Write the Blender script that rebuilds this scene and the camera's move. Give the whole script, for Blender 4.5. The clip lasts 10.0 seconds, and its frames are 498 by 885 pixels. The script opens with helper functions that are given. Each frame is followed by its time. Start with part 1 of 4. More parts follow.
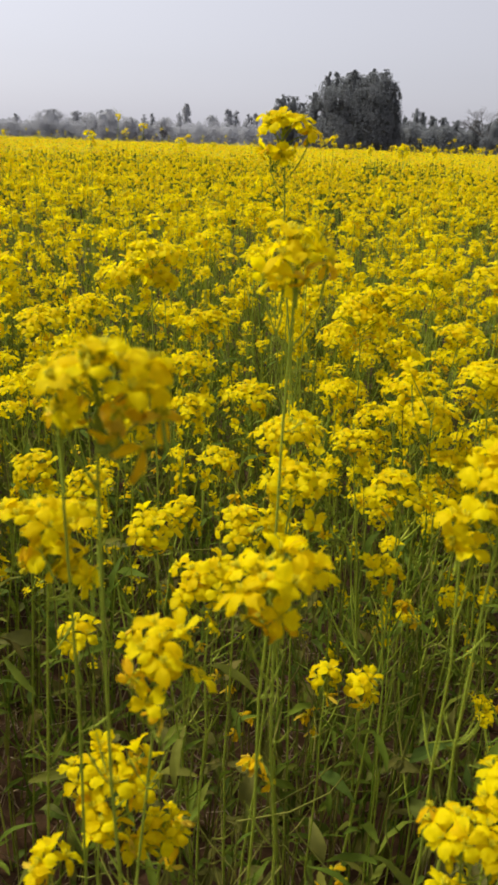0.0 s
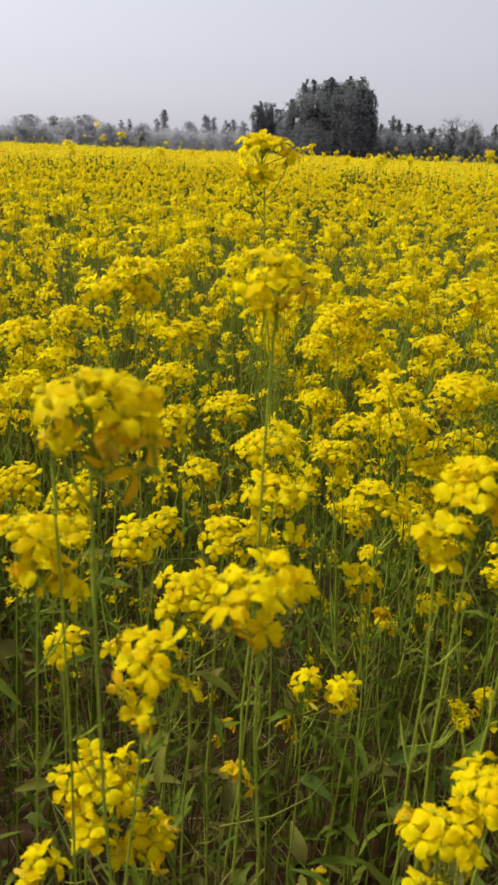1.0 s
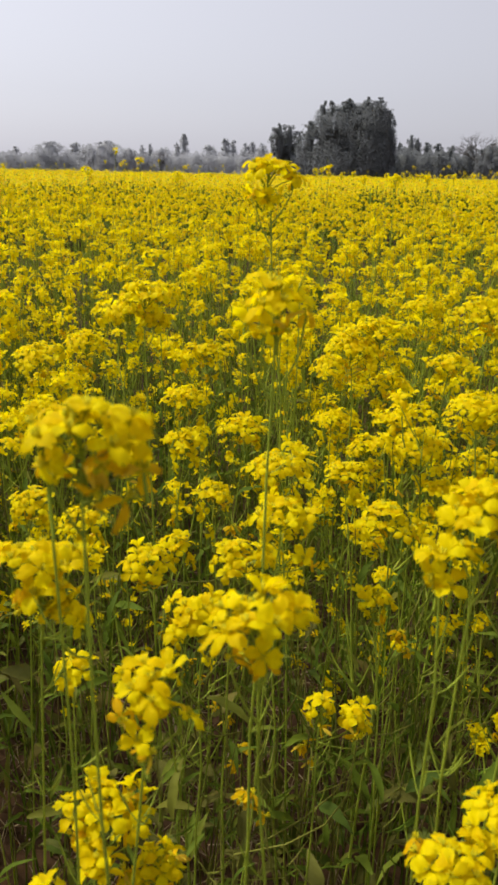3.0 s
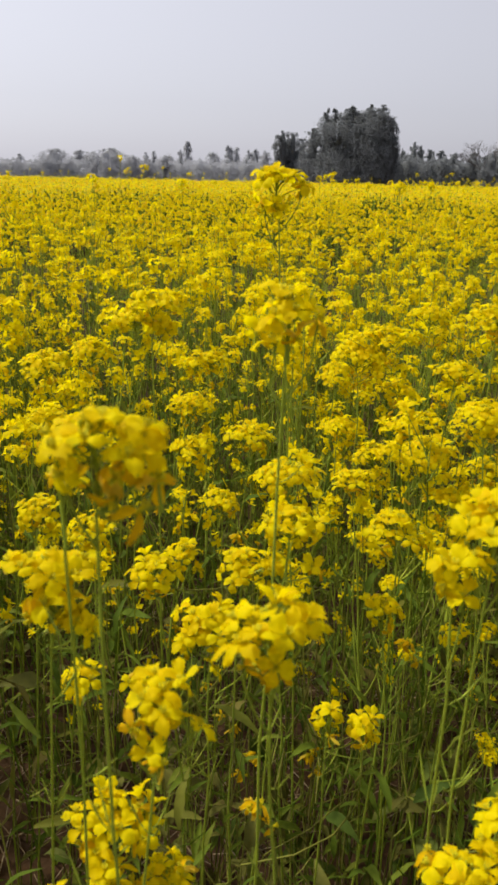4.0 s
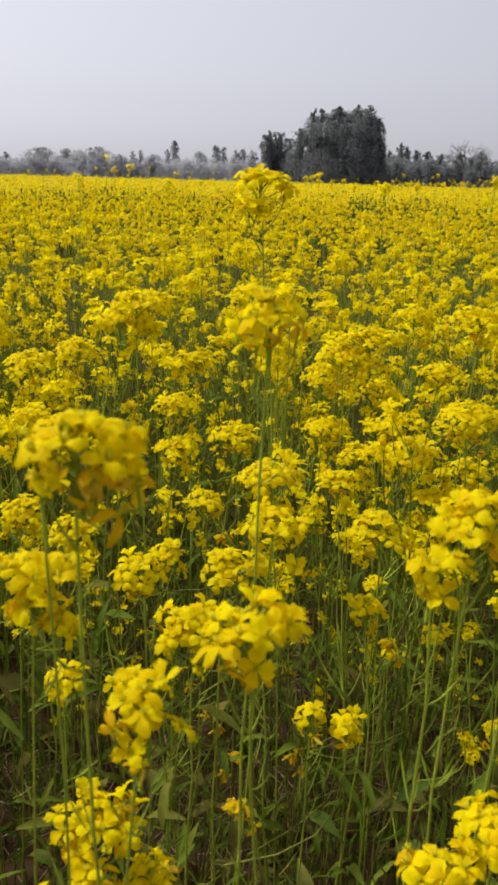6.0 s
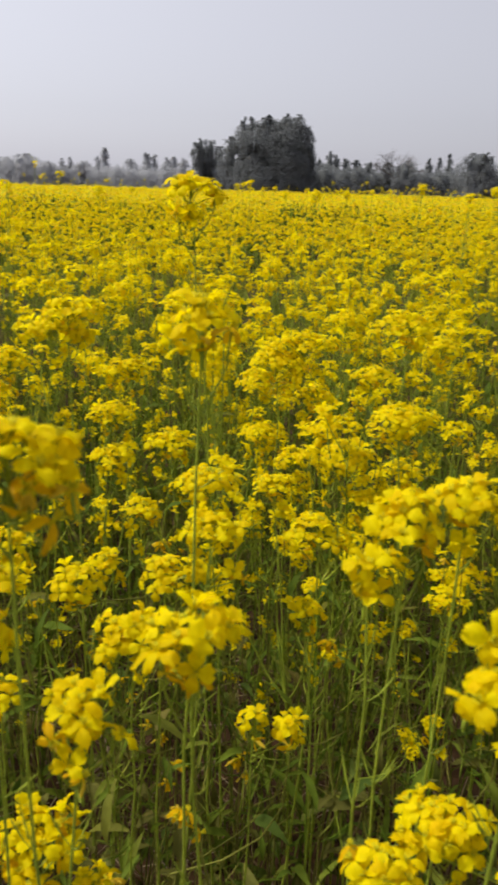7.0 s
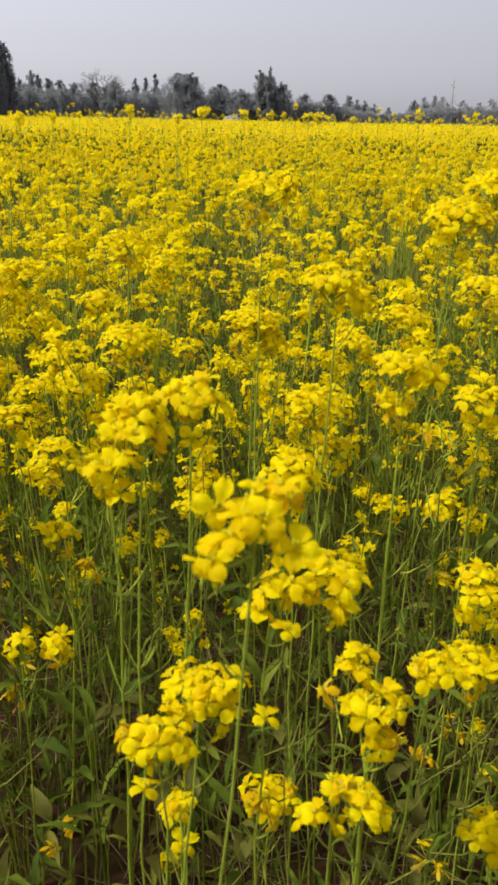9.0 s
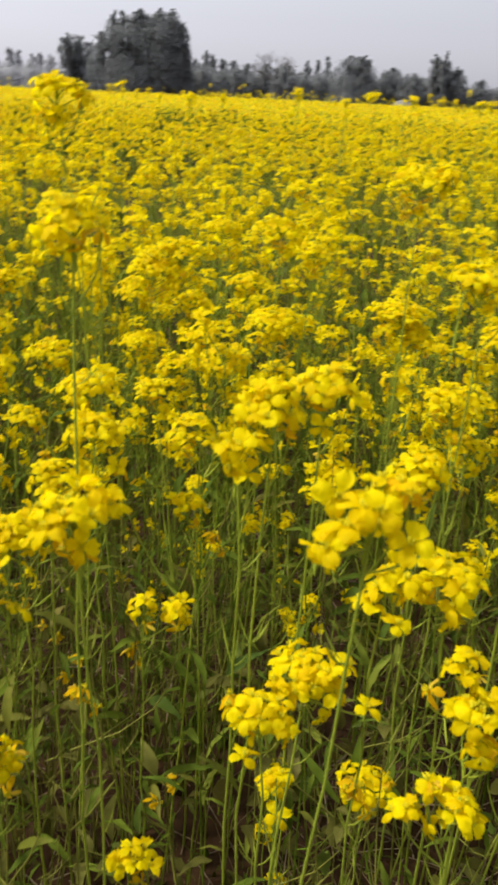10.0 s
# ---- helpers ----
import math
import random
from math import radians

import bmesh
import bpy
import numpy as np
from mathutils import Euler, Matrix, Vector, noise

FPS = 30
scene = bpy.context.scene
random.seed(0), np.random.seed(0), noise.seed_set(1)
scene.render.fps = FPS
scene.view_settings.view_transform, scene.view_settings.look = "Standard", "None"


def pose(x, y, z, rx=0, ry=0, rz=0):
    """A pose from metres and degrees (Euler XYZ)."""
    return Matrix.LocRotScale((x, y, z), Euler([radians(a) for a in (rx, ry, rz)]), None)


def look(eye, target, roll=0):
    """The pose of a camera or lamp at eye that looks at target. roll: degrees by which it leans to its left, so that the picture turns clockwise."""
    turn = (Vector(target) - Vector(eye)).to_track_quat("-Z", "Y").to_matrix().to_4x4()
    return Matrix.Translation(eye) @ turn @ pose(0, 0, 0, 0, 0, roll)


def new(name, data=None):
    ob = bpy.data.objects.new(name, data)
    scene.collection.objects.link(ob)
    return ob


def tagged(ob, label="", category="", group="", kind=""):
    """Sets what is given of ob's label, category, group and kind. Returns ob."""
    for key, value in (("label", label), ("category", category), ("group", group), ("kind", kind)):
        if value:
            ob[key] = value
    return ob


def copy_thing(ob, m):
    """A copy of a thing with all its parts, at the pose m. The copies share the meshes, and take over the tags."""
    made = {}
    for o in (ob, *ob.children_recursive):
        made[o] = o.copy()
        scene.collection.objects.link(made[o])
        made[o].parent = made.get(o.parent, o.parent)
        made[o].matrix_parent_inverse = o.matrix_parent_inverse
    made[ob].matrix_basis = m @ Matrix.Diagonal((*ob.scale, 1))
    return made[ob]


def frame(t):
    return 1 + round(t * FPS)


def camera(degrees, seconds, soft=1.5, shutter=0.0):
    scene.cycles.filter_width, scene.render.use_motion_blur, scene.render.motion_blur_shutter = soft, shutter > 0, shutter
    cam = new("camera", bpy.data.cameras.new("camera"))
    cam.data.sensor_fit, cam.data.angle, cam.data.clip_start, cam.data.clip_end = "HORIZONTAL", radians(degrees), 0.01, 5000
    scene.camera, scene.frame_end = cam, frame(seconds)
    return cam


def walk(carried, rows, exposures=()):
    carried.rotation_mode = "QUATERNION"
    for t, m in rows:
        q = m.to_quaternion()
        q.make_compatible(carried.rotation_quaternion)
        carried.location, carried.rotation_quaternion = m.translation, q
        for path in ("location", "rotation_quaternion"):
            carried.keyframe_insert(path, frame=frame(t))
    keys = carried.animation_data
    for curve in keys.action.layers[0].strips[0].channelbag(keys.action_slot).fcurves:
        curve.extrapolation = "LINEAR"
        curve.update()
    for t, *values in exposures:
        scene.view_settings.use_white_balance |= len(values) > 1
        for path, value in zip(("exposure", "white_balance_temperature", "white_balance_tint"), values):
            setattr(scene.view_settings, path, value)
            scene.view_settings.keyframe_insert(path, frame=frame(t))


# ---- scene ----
cam = camera(34.44, 10.0, soft=2.8, shutter=0.4)
cam.data.dof.use_dof, cam.data.dof.focus_distance, cam.data.dof.aperture_fstop = True, 1.6, 28.0
walk(cam, [
    (0.0, pose(0.0000, 0.0000, 1.1500, 69.61, -2.10, -0.00)),
    (0.5, pose(-0.0033, -0.0033, 1.1569, 69.89, -3.11, -1.24)),
    (1.0, pose(-0.0034, -0.0161, 1.1639, 70.05, -2.41, -1.50)),
    (1.5, pose(0.0059, -0.0205, 1.1615, 70.33, -2.17, -1.61)),
    (2.0, pose(0.0072, -0.0205, 1.1646, 71.05, -1.91, -1.07)),
    (2.5, pose(0.0101, -0.0148, 1.1660, 71.23, -1.46, -0.43)),
    (4.0, pose(0.0050, -0.0119, 1.1674, 71.86, -1.24, 0.04)),
    (4.5, pose(-0.0059, -0.0091, 1.1729, 71.89, -1.64, 0.21)),
    (5.0, pose(-0.0017, -0.0309, 1.1695, 71.67, -1.31, 0.17)),
    (6.5, pose(0.0097, -0.0076, 1.1696, 72.15, -1.71, -2.29)),
    (7.0, pose(0.0094, -0.0160, 1.1686, 72.47, -1.70, -5.48)),
    (7.5, pose(0.0155, -0.0095, 1.1693, 70.81, -1.96, -11.32)),
    (8.0, pose(0.0049, -0.0185, 1.1667, 70.21, -1.35, -15.20)),
    (8.5, pose(0.0080, -0.0329, 1.1633, 69.07, -1.65, -21.93)),
    (9.0, pose(0.0110, -0.0484, 1.1633, 68.04, -1.10, -24.80)),
    (9.5, pose(0.0050, -0.0625, 1.1730, 67.99, 0.39, -21.25)),
    (10.0, pose(0.0119, -0.0597, 1.1692, 66.66, -2.52, -13.69)),
], exposures=[(0.0, -0.06), (2.0, -0.06), (5.0, -0.1), (7.0, -0.1), (8.2, 0.02), (9.2, 0.1), (10.0, 0.16)])

# ---- daylight: hazy sky, soft sun ahead and to the side ----
SUN_AZ, SUN_EL = -74.0, 54.0
sun_to = Vector((math.sin(radians(SUN_AZ)) * math.cos(radians(SUN_EL)), math.cos(radians(SUN_AZ)) * math.cos(radians(SUN_EL)), math.sin(radians(SUN_EL))))
world = bpy.data.worlds.new("hazy_sky")
scene.world = world
world.use_nodes = True
wn, wl = world.node_tree.nodes, world.node_tree.links
sky = wn.new("ShaderNodeTexSky")
sky.sky_type, sky.sun_disc = "NISHITA", False
sky.sun_elevation, sky.sun_rotation = radians(SUN_EL), radians(SUN_AZ)
sky.air_density, sky.dust_density, sky.ozone_density = 1.0, 2.0, 1.0
pale = wn.new("ShaderNodeHueSaturation")
pale.inputs["Saturation"].default_value = 0.3
wl.new(sky.outputs["Color"], pale.inputs["Color"])
haze = wn.new("ShaderNodeMix")
haze.data_type = "RGBA"
haze.inputs["Factor"].default_value = 0.5
haze.inputs["B"].default_value = (7.45, 7.4, 8.6, 1)
wl.new(pale.outputs["Color"], haze.inputs["A"])
# the haze glows towards the sun and dims away from it
way = wn.new("ShaderNodeTexCoord")
to_sun = wn.new("ShaderNodeVectorMath")
to_sun.operation = "DOT_PRODUCT"
to_sun.inputs[1].default_value = sun_to
wl.new(way.outputs["Generated"], to_sun.inputs[0])
glow = wn.new("ShaderNodeMapRange")
glow.inputs["From Min"].default_value, glow.inputs["From Max"].default_value = -0.5, 1.0
glow.inputs["To Min"].default_value, glow.inputs["To Max"].default_value = 0.54, 1.32
wl.new(to_sun.outputs["Value"], glow.inputs["Value"])
lit = wn.new("ShaderNodeVectorMath")
lit.operation = "SCALE"
wl.new(haze.outputs["Result"], lit.inputs[0])
wl.new(glow.outputs["Result"], lit.inputs["Scale"])
wl.new(lit.outputs["Vector"], wn["Background"].inputs["Color"])
wn["Background"].inputs["Strength"].default_value = 0.129
sun = new("sun", bpy.data.lights.new("sun", "SUN"))
sun.data.energy, sun.data.angle, sun.data.color = 4.15, radians(4.0), (1.0, 0.94, 0.82)
sun.matrix_world = look(sun_to * 50, (0, 0, 0))


# ---- materials ----
def material(name, colours, rough=0.6, clear=0.0, scale=60.0, bump=0.0, per_object=False, grain=0.25, gloss=0.2):
    """colours: a ramp run through by a random number for each island or object; grain darkens and lightens it in patches; clear: light let through."""
    m = bpy.data.materials.new(name)
    m.use_nodes = True
    n, l = m.node_tree.nodes, m.node_tree.links
    b = n["Principled BSDF"]
    b.inputs["Roughness"].default_value = rough
    b.inputs["Specular IOR Level"].default_value = gloss
    ramp = n.new("ShaderNodeValToRGB")
    while len(ramp.color_ramp.elements) < len(colours):
        ramp.color_ramp.elements.new(0.5)
    for i, c in enumerate(colours):
        e = ramp.color_ramp.elements[i]
        e.position, e.color = i / max(1, len(colours) - 1), (*c, 1)
    if per_object:
        l.new(n.new("ShaderNodeObjectInfo").outputs["Random"], ramp.inputs["Fac"])
    else:
        l.new(n.new("ShaderNodeNewGeometry").outputs["Random Per Island"], ramp.inputs["Fac"])
    where = n.new("ShaderNodeTexCoord")
    noise_tex = n.new("ShaderNodeTexNoise")
    noise_tex.inputs["Scale"].default_value, noise_tex.inputs["Detail"].default_value = scale, 4.0
    l.new(where.outputs["Object"], noise_tex.inputs["Vector"])
    patch = n.new("ShaderNodeMapRange")
    patch.inputs["To Min"].default_value, patch.inputs["To Max"].default_value = 1 - grain, 1 + grain
    l.new(noise_tex.outputs["Fac"], patch.inputs["Value"])
    mul = n.new("ShaderNodeVectorMath")
    mul.operation = "SCALE"
    l.new(ramp.outputs["Color"], mul.inputs[0])
    l.new(patch.outputs["Result"], mul.inputs["Scale"])
    l.new(mul.outputs["Vector"], b.inputs["Base Color"])
    if bump:
        bn = n.new("ShaderNodeBump")
        bn.inputs["Strength"].default_value, bn.inputs["Distance"].default_value = bump, 0.3 / scale
        l.new(noise_tex.outputs["Fac"], bn.inputs["Height"])
        l.new(bn.outputs["Normal"], b.inputs["Normal"])
    if clear:
        tr = n.new("ShaderNodeBsdfTranslucent")
        l.new(mul.outputs["Vector"], tr.inputs["Color"])
        mix = n.new("ShaderNodeMixShader")
        mix.inputs["Fac"].default_value = clear
        l.new(b.outputs["BSDF"], mix.inputs[1])
        l.new(tr.outputs["BSDF"], mix.inputs[2])
        l.new(mix.outputs["Shader"], n["Material Output"].inputs["Surface"])
    return m


PETAL = material("petal", [(0.80, 0.605, 0.001), (0.87, 0.722, 0.001), (0.90, 0.775, 0.002), (0.84, 0.665, 0.001)], 0.6, 0.58, 260, 0.25, grain=0.14, gloss=0.06)
WILTED = material("wilted_petal", [(0.80, 0.52, 0.003), (0.86, 0.62, 0.004), (0.72, 0.43, 0.008), (0.80, 0.62, 0.06)], 0.7, 0.55, 300, 0.2, grain=0.2, gloss=0.06)
BUD = material("bud", [(0.46, 0.44, 0.012), (0.66, 0.54, 0.006), (0.30, 0.36, 0.02)], 0.6, 0.15, 300, grain=0.15, gloss=0.1)
STEM = material("stem", [(0.162, 0.216, 0.0173), (0.292, 0.356, 0.0292), (0.205, 0.27, 0.0216), (0.356, 0.4, 0.0486), (0.248, 0.27, 0.0389)], 0.55, 0.0, 90, 0.1, grain=0.3, gloss=0.1)
LEAF = material("leaf", [(0.0643, 0.101, 0.011), (0.101, 0.147, 0.0147), (0.138, 0.184, 0.0184), (0.174, 0.174, 0.0275)], 0.65, 0.35, 70, 0.35, grain=0.35, gloss=0.06)
# a darker, browner green than the stems, for the shoots between them
SHOOT = material("dull_shoot", [(0.0782, 0.128, 0.0102), (0.132, 0.2, 0.0153), (0.174, 0.187, 0.0298), (0.123, 0.102, 0.0272), (0.1, 0.162, 0.0127)], 0.7, 0.0, 90, 0.2, grain=0.35, gloss=0.05)
OLD_LEAF = material("withering_leaf", [(0.06, 0.096, 0.0144), (0.09, 0.126, 0.018), (0.144, 0.12, 0.0288), (0.0744, 0.114, 0.0156), (0.168, 0.156, 0.0432)], 0.75, 0.25, 60, 0.4, grain=0.45, gloss=0.08)
DRY = material("dry_straw", [(0.24, 0.17, 0.09), (0.16, 0.105, 0.055), (0.34, 0.27, 0.16), (0.12, 0.08, 0.045)], 0.8, 0.0, 80, 0.2, grain=0.3)
BARK = material("bark", [(0.12, 0.112, 0.105), (0.16, 0.15, 0.142)], 0.9, 0.0, 6, 0.6, grain=0.4)
# the haze of distance is put into both foliage colours, more into the second
TREE_LEAF = material("hazed_foliage", [(0.21, 0.222, 0.228), (0.22, 0.233, 0.237), (0.227, 0.238, 0.242)], 0.85, 0.5, 0.6, grain=0.12)
WOOD_LEAF = material("far_hazed_foliage", [(0.46, 0.465, 0.485), (0.47, 0.48, 0.50), (0.49, 0.495, 0.515)], 0.85, 0.5, 0.5, grain=0.12)
SHEET = material("plastic_sheet", [(0.15, 0.15, 0.16), (0.19, 0.19, 0.2)], 0.5, 0.0, 3, 0.4, grain=0.2)
SOIL = material("soil", [(0.044, 0.0225, 0.0085), (0.05, 0.026, 0.0105)], 0.95, 0.0, 14, 1.0, grain=0.55)
PLANT_MATS = [PETAL, WILTED, BUD, STEM, LEAF, DRY, SHOOT, OLD_LEAF]
P_, W_, B_, S_, L_, D_, O_, Y_ = range(8)


# ---- mesh making ----
class Geo:
    """Gathers vertices, triangles and quads with their material numbers; grows by whole arrays."""

    def __init__(self):
        self.v, self.t, self.q, self.mt, self.mq, self.n = [], [], [], [], [], 0

    def add(self, v, tris=(), quads=(), mat=0):
        v = np.asarray(v, float).reshape(-1, 3)
        self.v.append(v)
        for faces, store, marks, k in ((tris, self.t, self.mt, 3), (quads, self.q, self.mq, 4)):
            f = np.asarray(faces, int).reshape(-1, k)
            if len(f):
                store.append(f + self.n)
                marks.append(np.full(len(f), mat))
        self.n += len(v)

    def arrays(self):
        cat = lambda a, shape: np.concatenate(a) if a else np.zeros(shape, int)
        return (np.concatenate(self.v) if self.v else np.zeros((0, 3)), cat(self.t, (0, 3)), cat(self.mt, 0), cat(self.q, (0, 4)), cat(self.mq, 0))

    def spread(self, made, turns, places):
        """Adds a copy of made (arrays) for every 3 x 3 turn and place."""
        v, t, mt, q, mq = made
        turns, places = np.asarray(turns), np.asarray(places)
        k = len(places)
        if not k:
            return
        self.v.append((np.einsum("nij,vj->nvi", turns, v) + places[:, None, :]).reshape(-1, 3))
        step = (np.arange(k) * len(v))[:, None, None] + self.n
        if len(t):
            self.t.append((t[None] + step).reshape(-1, 3))
            self.mt.append(np.tile(mt, k))
        if len(q):
            self.q.append((q[None] + step).reshape(-1, 4))
            self.mq.append(np.tile(mq, k))
        self.n += k * len(v)

    def mesh(self, name, mats=PLANT_MATS, smooth=True):
        v, t, mt, q, mq = self.arrays()
        used = sorted(set(mt.tolist()) | set(mq.tolist()))
        slot = np.zeros(max(used, default=0) + 1, int)
        slot[used] = range(len(used))
        me = bpy.data.meshes.new(name)
        me.vertices.add(len(v))
        me.vertices.foreach_set("co", v.astype(np.float32).ravel())
        loops = np.concatenate([t.ravel(), q.ravel()])
        me.loops.add(len(loops))
        me.loops.foreach_set("vertex_index", loops.astype(np.int32))
        starts = np.concatenate([np.arange(len(t)) * 3, len(t) * 3 + np.arange(len(q)) * 4])
        me.polygons.add(len(starts))
        me.polygons.foreach_set("loop_start", starts.astype(np.int32))
        for i in used:
            me.materials.append(mats[i])
        me.polygons.foreach_set("material_index", slot[np.concatenate([mt, mq])].astype(np.int32))
        me.polygons.foreach_set("use_smooth", np.full(len(starts), smooth))
        me.update(calc_edges=True)
        return me


def part(name, me, parent, label="", at=None):
    ob = new(name, me)
    ob.parent = parent
    if at is not None:
        ob.matrix_basis = at
    return tagged(ob, label)


def facing(d, spin=0.0, size=1.0):
    """A 3 x 3 turn that brings z to the direction d."""
    q = Vector(d).to_track_quat("Z", "Y").to_matrix() @ Matrix.Rotation(spin, 3, "Z")
    return np.array(q) * size


def tube(geo, pts, radii, sides, mat):
    pts = np.asarray(pts, float)
    k = len(pts)
    radii = np.interp(np.linspace(0, 1, k), np.linspace(0, 1, len(radii)), radii)
    way = np.gradient(pts, axis=0)
    way /= np.linalg.norm(way, axis=1)[:, None] + 1e-12
    side = np.cross(way, (0.31, 0.95, 0.05) if abs(way[0][1]) < 0.8 else (1, 0, 0.1))
    side /= np.linalg.norm(side, axis=1)[:, None] + 1e-12
    up = np.cross(way, side)
    a = np.arange(sides) * 2 * np.pi / sides
    ring = pts[:, None] + radii[:, None, None] * (np.cos(a)[None, :, None] * side[:, None] + np.sin(a)[None, :, None] * up[:, None])
    i, j = np.meshgrid(np.arange(k - 1), np.arange(sides), indexing="ij")
    i, j = i.ravel(), j.ravel()
    j2 = (j + 1) % sides
    geo.add(ring.reshape(-1, 3), quads=np.stack([i * sides + j, i * sides + j2, (i + 1) * sides + j2, (i + 1) * sides + j], 1), mat=mat)


def bent(a, b, sag, k):
    """k points from a to b; sag: how far the middle is moved."""
    s = np.linspace(0, 1, k)[:, None]
    return np.asarray(a) * (1 - s) + np.asarray(b) * s + np.asarray(sag) * (4 * s * (1 - s))


def grid_faces(r, c):
    i, j = np.meshgrid(np.arange(r - 1), np.arange(c - 1), indexing="ij")
    i, j = i.ravel(), j.ravel()
    return np.stack([i * c + j, i * c + j + 1, (i + 1) * c + j + 1, (i + 1) * c + j], 1)


def ellipsoid(geo, at, axis, r, h, mat):
    v = np.array([(0, 0, -h), (r, 0, 0), (0, r, 0), (-r, 0, 0), (0, -r, 0), (0, 0, h)]) @ facing(axis).T + np.asarray(at)
    geo.add(v, tris=[(0, 2, 1), (0, 3, 2), (0, 4, 3), (0, 1, 4), (5, 1, 2), (5, 2, 3), (5, 3, 4), (5, 4, 1)], mat=mat)


# ---- the parts of a mustard plant ----
def add_flower(geo, rng, detail, wilt=False, turn=None, at=(0, 0, 0)):
    """A four-petalled cross flower about 18 mm across that faces z, its broad petals laid almost flat."""
    turn = np.eye(3) if turn is None else turn
    rows, cols = {0: (6, 5), 1: (4, 3), 2: (2, 2)}[detail]
    u = np.linspace(0, 1, rows)
    openness = rng.uniform(-0.05, 0.4) if rng.random() < 0.65 else rng.uniform(0.5, 1.0)
    for k in range(4):
        a = math.pi / 4 + k * math.pi / 2 + rng.uniform(-0.16, 0.16)
        ln, wd = 0.0118 * rng.uniform(0.82, 1.18), 0.0096 * rng.uniform(0.8, 1.2)
        if wilt:
            ln, wd = ln * 0.75, wd * 0.55
        half = wd / 2 * (np.interp(u, [0, 0.2, 0.45, 0.7, 0.88, 1], [0.15, 0.36, 0.82, 1.0, 0.88, 0.42]) if rows > 2 else np.array([0.4, 0.95]))
        w = np.linspace(-1, 1, cols)
        uu, ww = np.meshgrid(u, w, indexing="ij")
        lift = openness + rng.uniform(-0.16, 0.16) - (1.0 if wilt else 0.0)
        curl, twist = rng.uniform(-0.05, 0.5), rng.uniform(-0.35, 0.35)
        x = ln * uu * (1 - 0.08 * (ww ** 2) * uu + 0.14 * np.sin(ww * (5 + k) + openness * 9 + k * 2.1) * uu ** 2) / math.sqrt(1 + 0.5 * max(0, lift) ** 2)
        y = half[:, None] * ww
        z = ln * (lift * uu + 0.22 * np.sin(uu * 3.1) - curl * uu ** 2 * 0.7) + wd * 0.16 * ww ** 2 * rng.uniform(-1.0, 0.6) + y * twist * uu + ln * 0.09 * np.sin(ww * 5 + k * 2 + openness * 7) * uu
        c, s = math.cos(a), math.sin(a)
        v = np.stack([x * c - y * s, x * s + y * c, z], -1).reshape(-1, 3)
        geo.add(v @ turn.T + np.asarray(at), quads=grid_faces(rows, cols), mat=W_ if wilt else P_)
    if detail == 0:
        for k in range(5):
            a = k * 1.257 + 0.3
            top = np.array([0.0019 * math.cos(a), 0.0019 * math.sin(a), 0.0052 if k else 0.006])
            v = np.array([(0.0005, 0, 0), (-0.0003, 0.0004, 0), (-0.0003, -0.0004, 0)])
            v = np.concatenate([v, v * 1.6 + top])
            geo.add(v @ turn.T + np.asarray(at), tris=[(3, 4, 5)], quads=[(0, 1, 4, 3), (1, 2, 5, 4), (2, 0, 3, 5)], mat=B_)
        for k in range(4):
            a = k * math.pi / 2
            c, s = math.cos(a), math.sin(a)
            v = np.array([(0, -0.0008, -0.002), (0, 0.0008, -0.002), (0.0035, 0.0009, 0.0008), (0.0035, -0.0009, 0.0008)])
            v = np.stack([v[:, 0] * c - v[:, 1] * s, v[:, 0] * s + v[:, 1] * c, v[:, 2]], 1)
            geo.add(v @ turn.T + np.asarray(at), quads=[(0, 1, 2, 3)], mat=B_)


def head_places(rng, width, full=1.0, loose=0.36):
    """Where the flowers of a domed head of that width sit: place, facing, size, wilted or not."""
    out = []
    reach = max(0.0, width / 2 - 0.006)
    n = max(1, round((width / 0.0165) ** 2 * full))
    wide, way = rng.uniform(0.82, 1.18), rng.uniform(0, 3.1)
    turn = rng.uniform(0, 6.3)
    for i in range(n):
        s = math.sqrt((i + 0.55) / n)
        a = turn + i * 2.4 + rng.uniform(-0.25, 0.25)
        r = reach * s * rng.uniform(0.85, 1.28) * (1 + (wide - 1) * math.cos(2 * (a - way)))
        z = reach * (0.20 - 0.42 * s ** 2) + rng.uniform(-0.006, 0.006)
        lean = radians(5 + 34 * s ** 1.5 + rng.uniform(-26, 26)) if n > 2 else radians(rng.uniform(10, 75))
        d = (math.sin(lean) * math.cos(a), math.sin(lean) * math.sin(a), math.cos(lean))
        out.append(((r * math.cos(a), r * math.sin(a), z), d, rng.uniform(0.86, 1.12), n < 4 and rng.random() < 0.3))
    for i in range(max(0, round(n * loose)) if n > 3 else 0):
        a, r = rng.uniform(0, 6.3), reach * rng.uniform(0.45, 0.95)
        lean = radians(rng.uniform(78, 125))
        d = (math.sin(lean) * math.cos(a), math.sin(lean) * math.sin(a), math.cos(lean))
        out.append(((r * math.cos(a), r * math.sin(a), -reach * rng.uniform(0.5, 1.7)), d, rng.uniform(0.65, 1.0), rng.random() < 0.32))
    return out


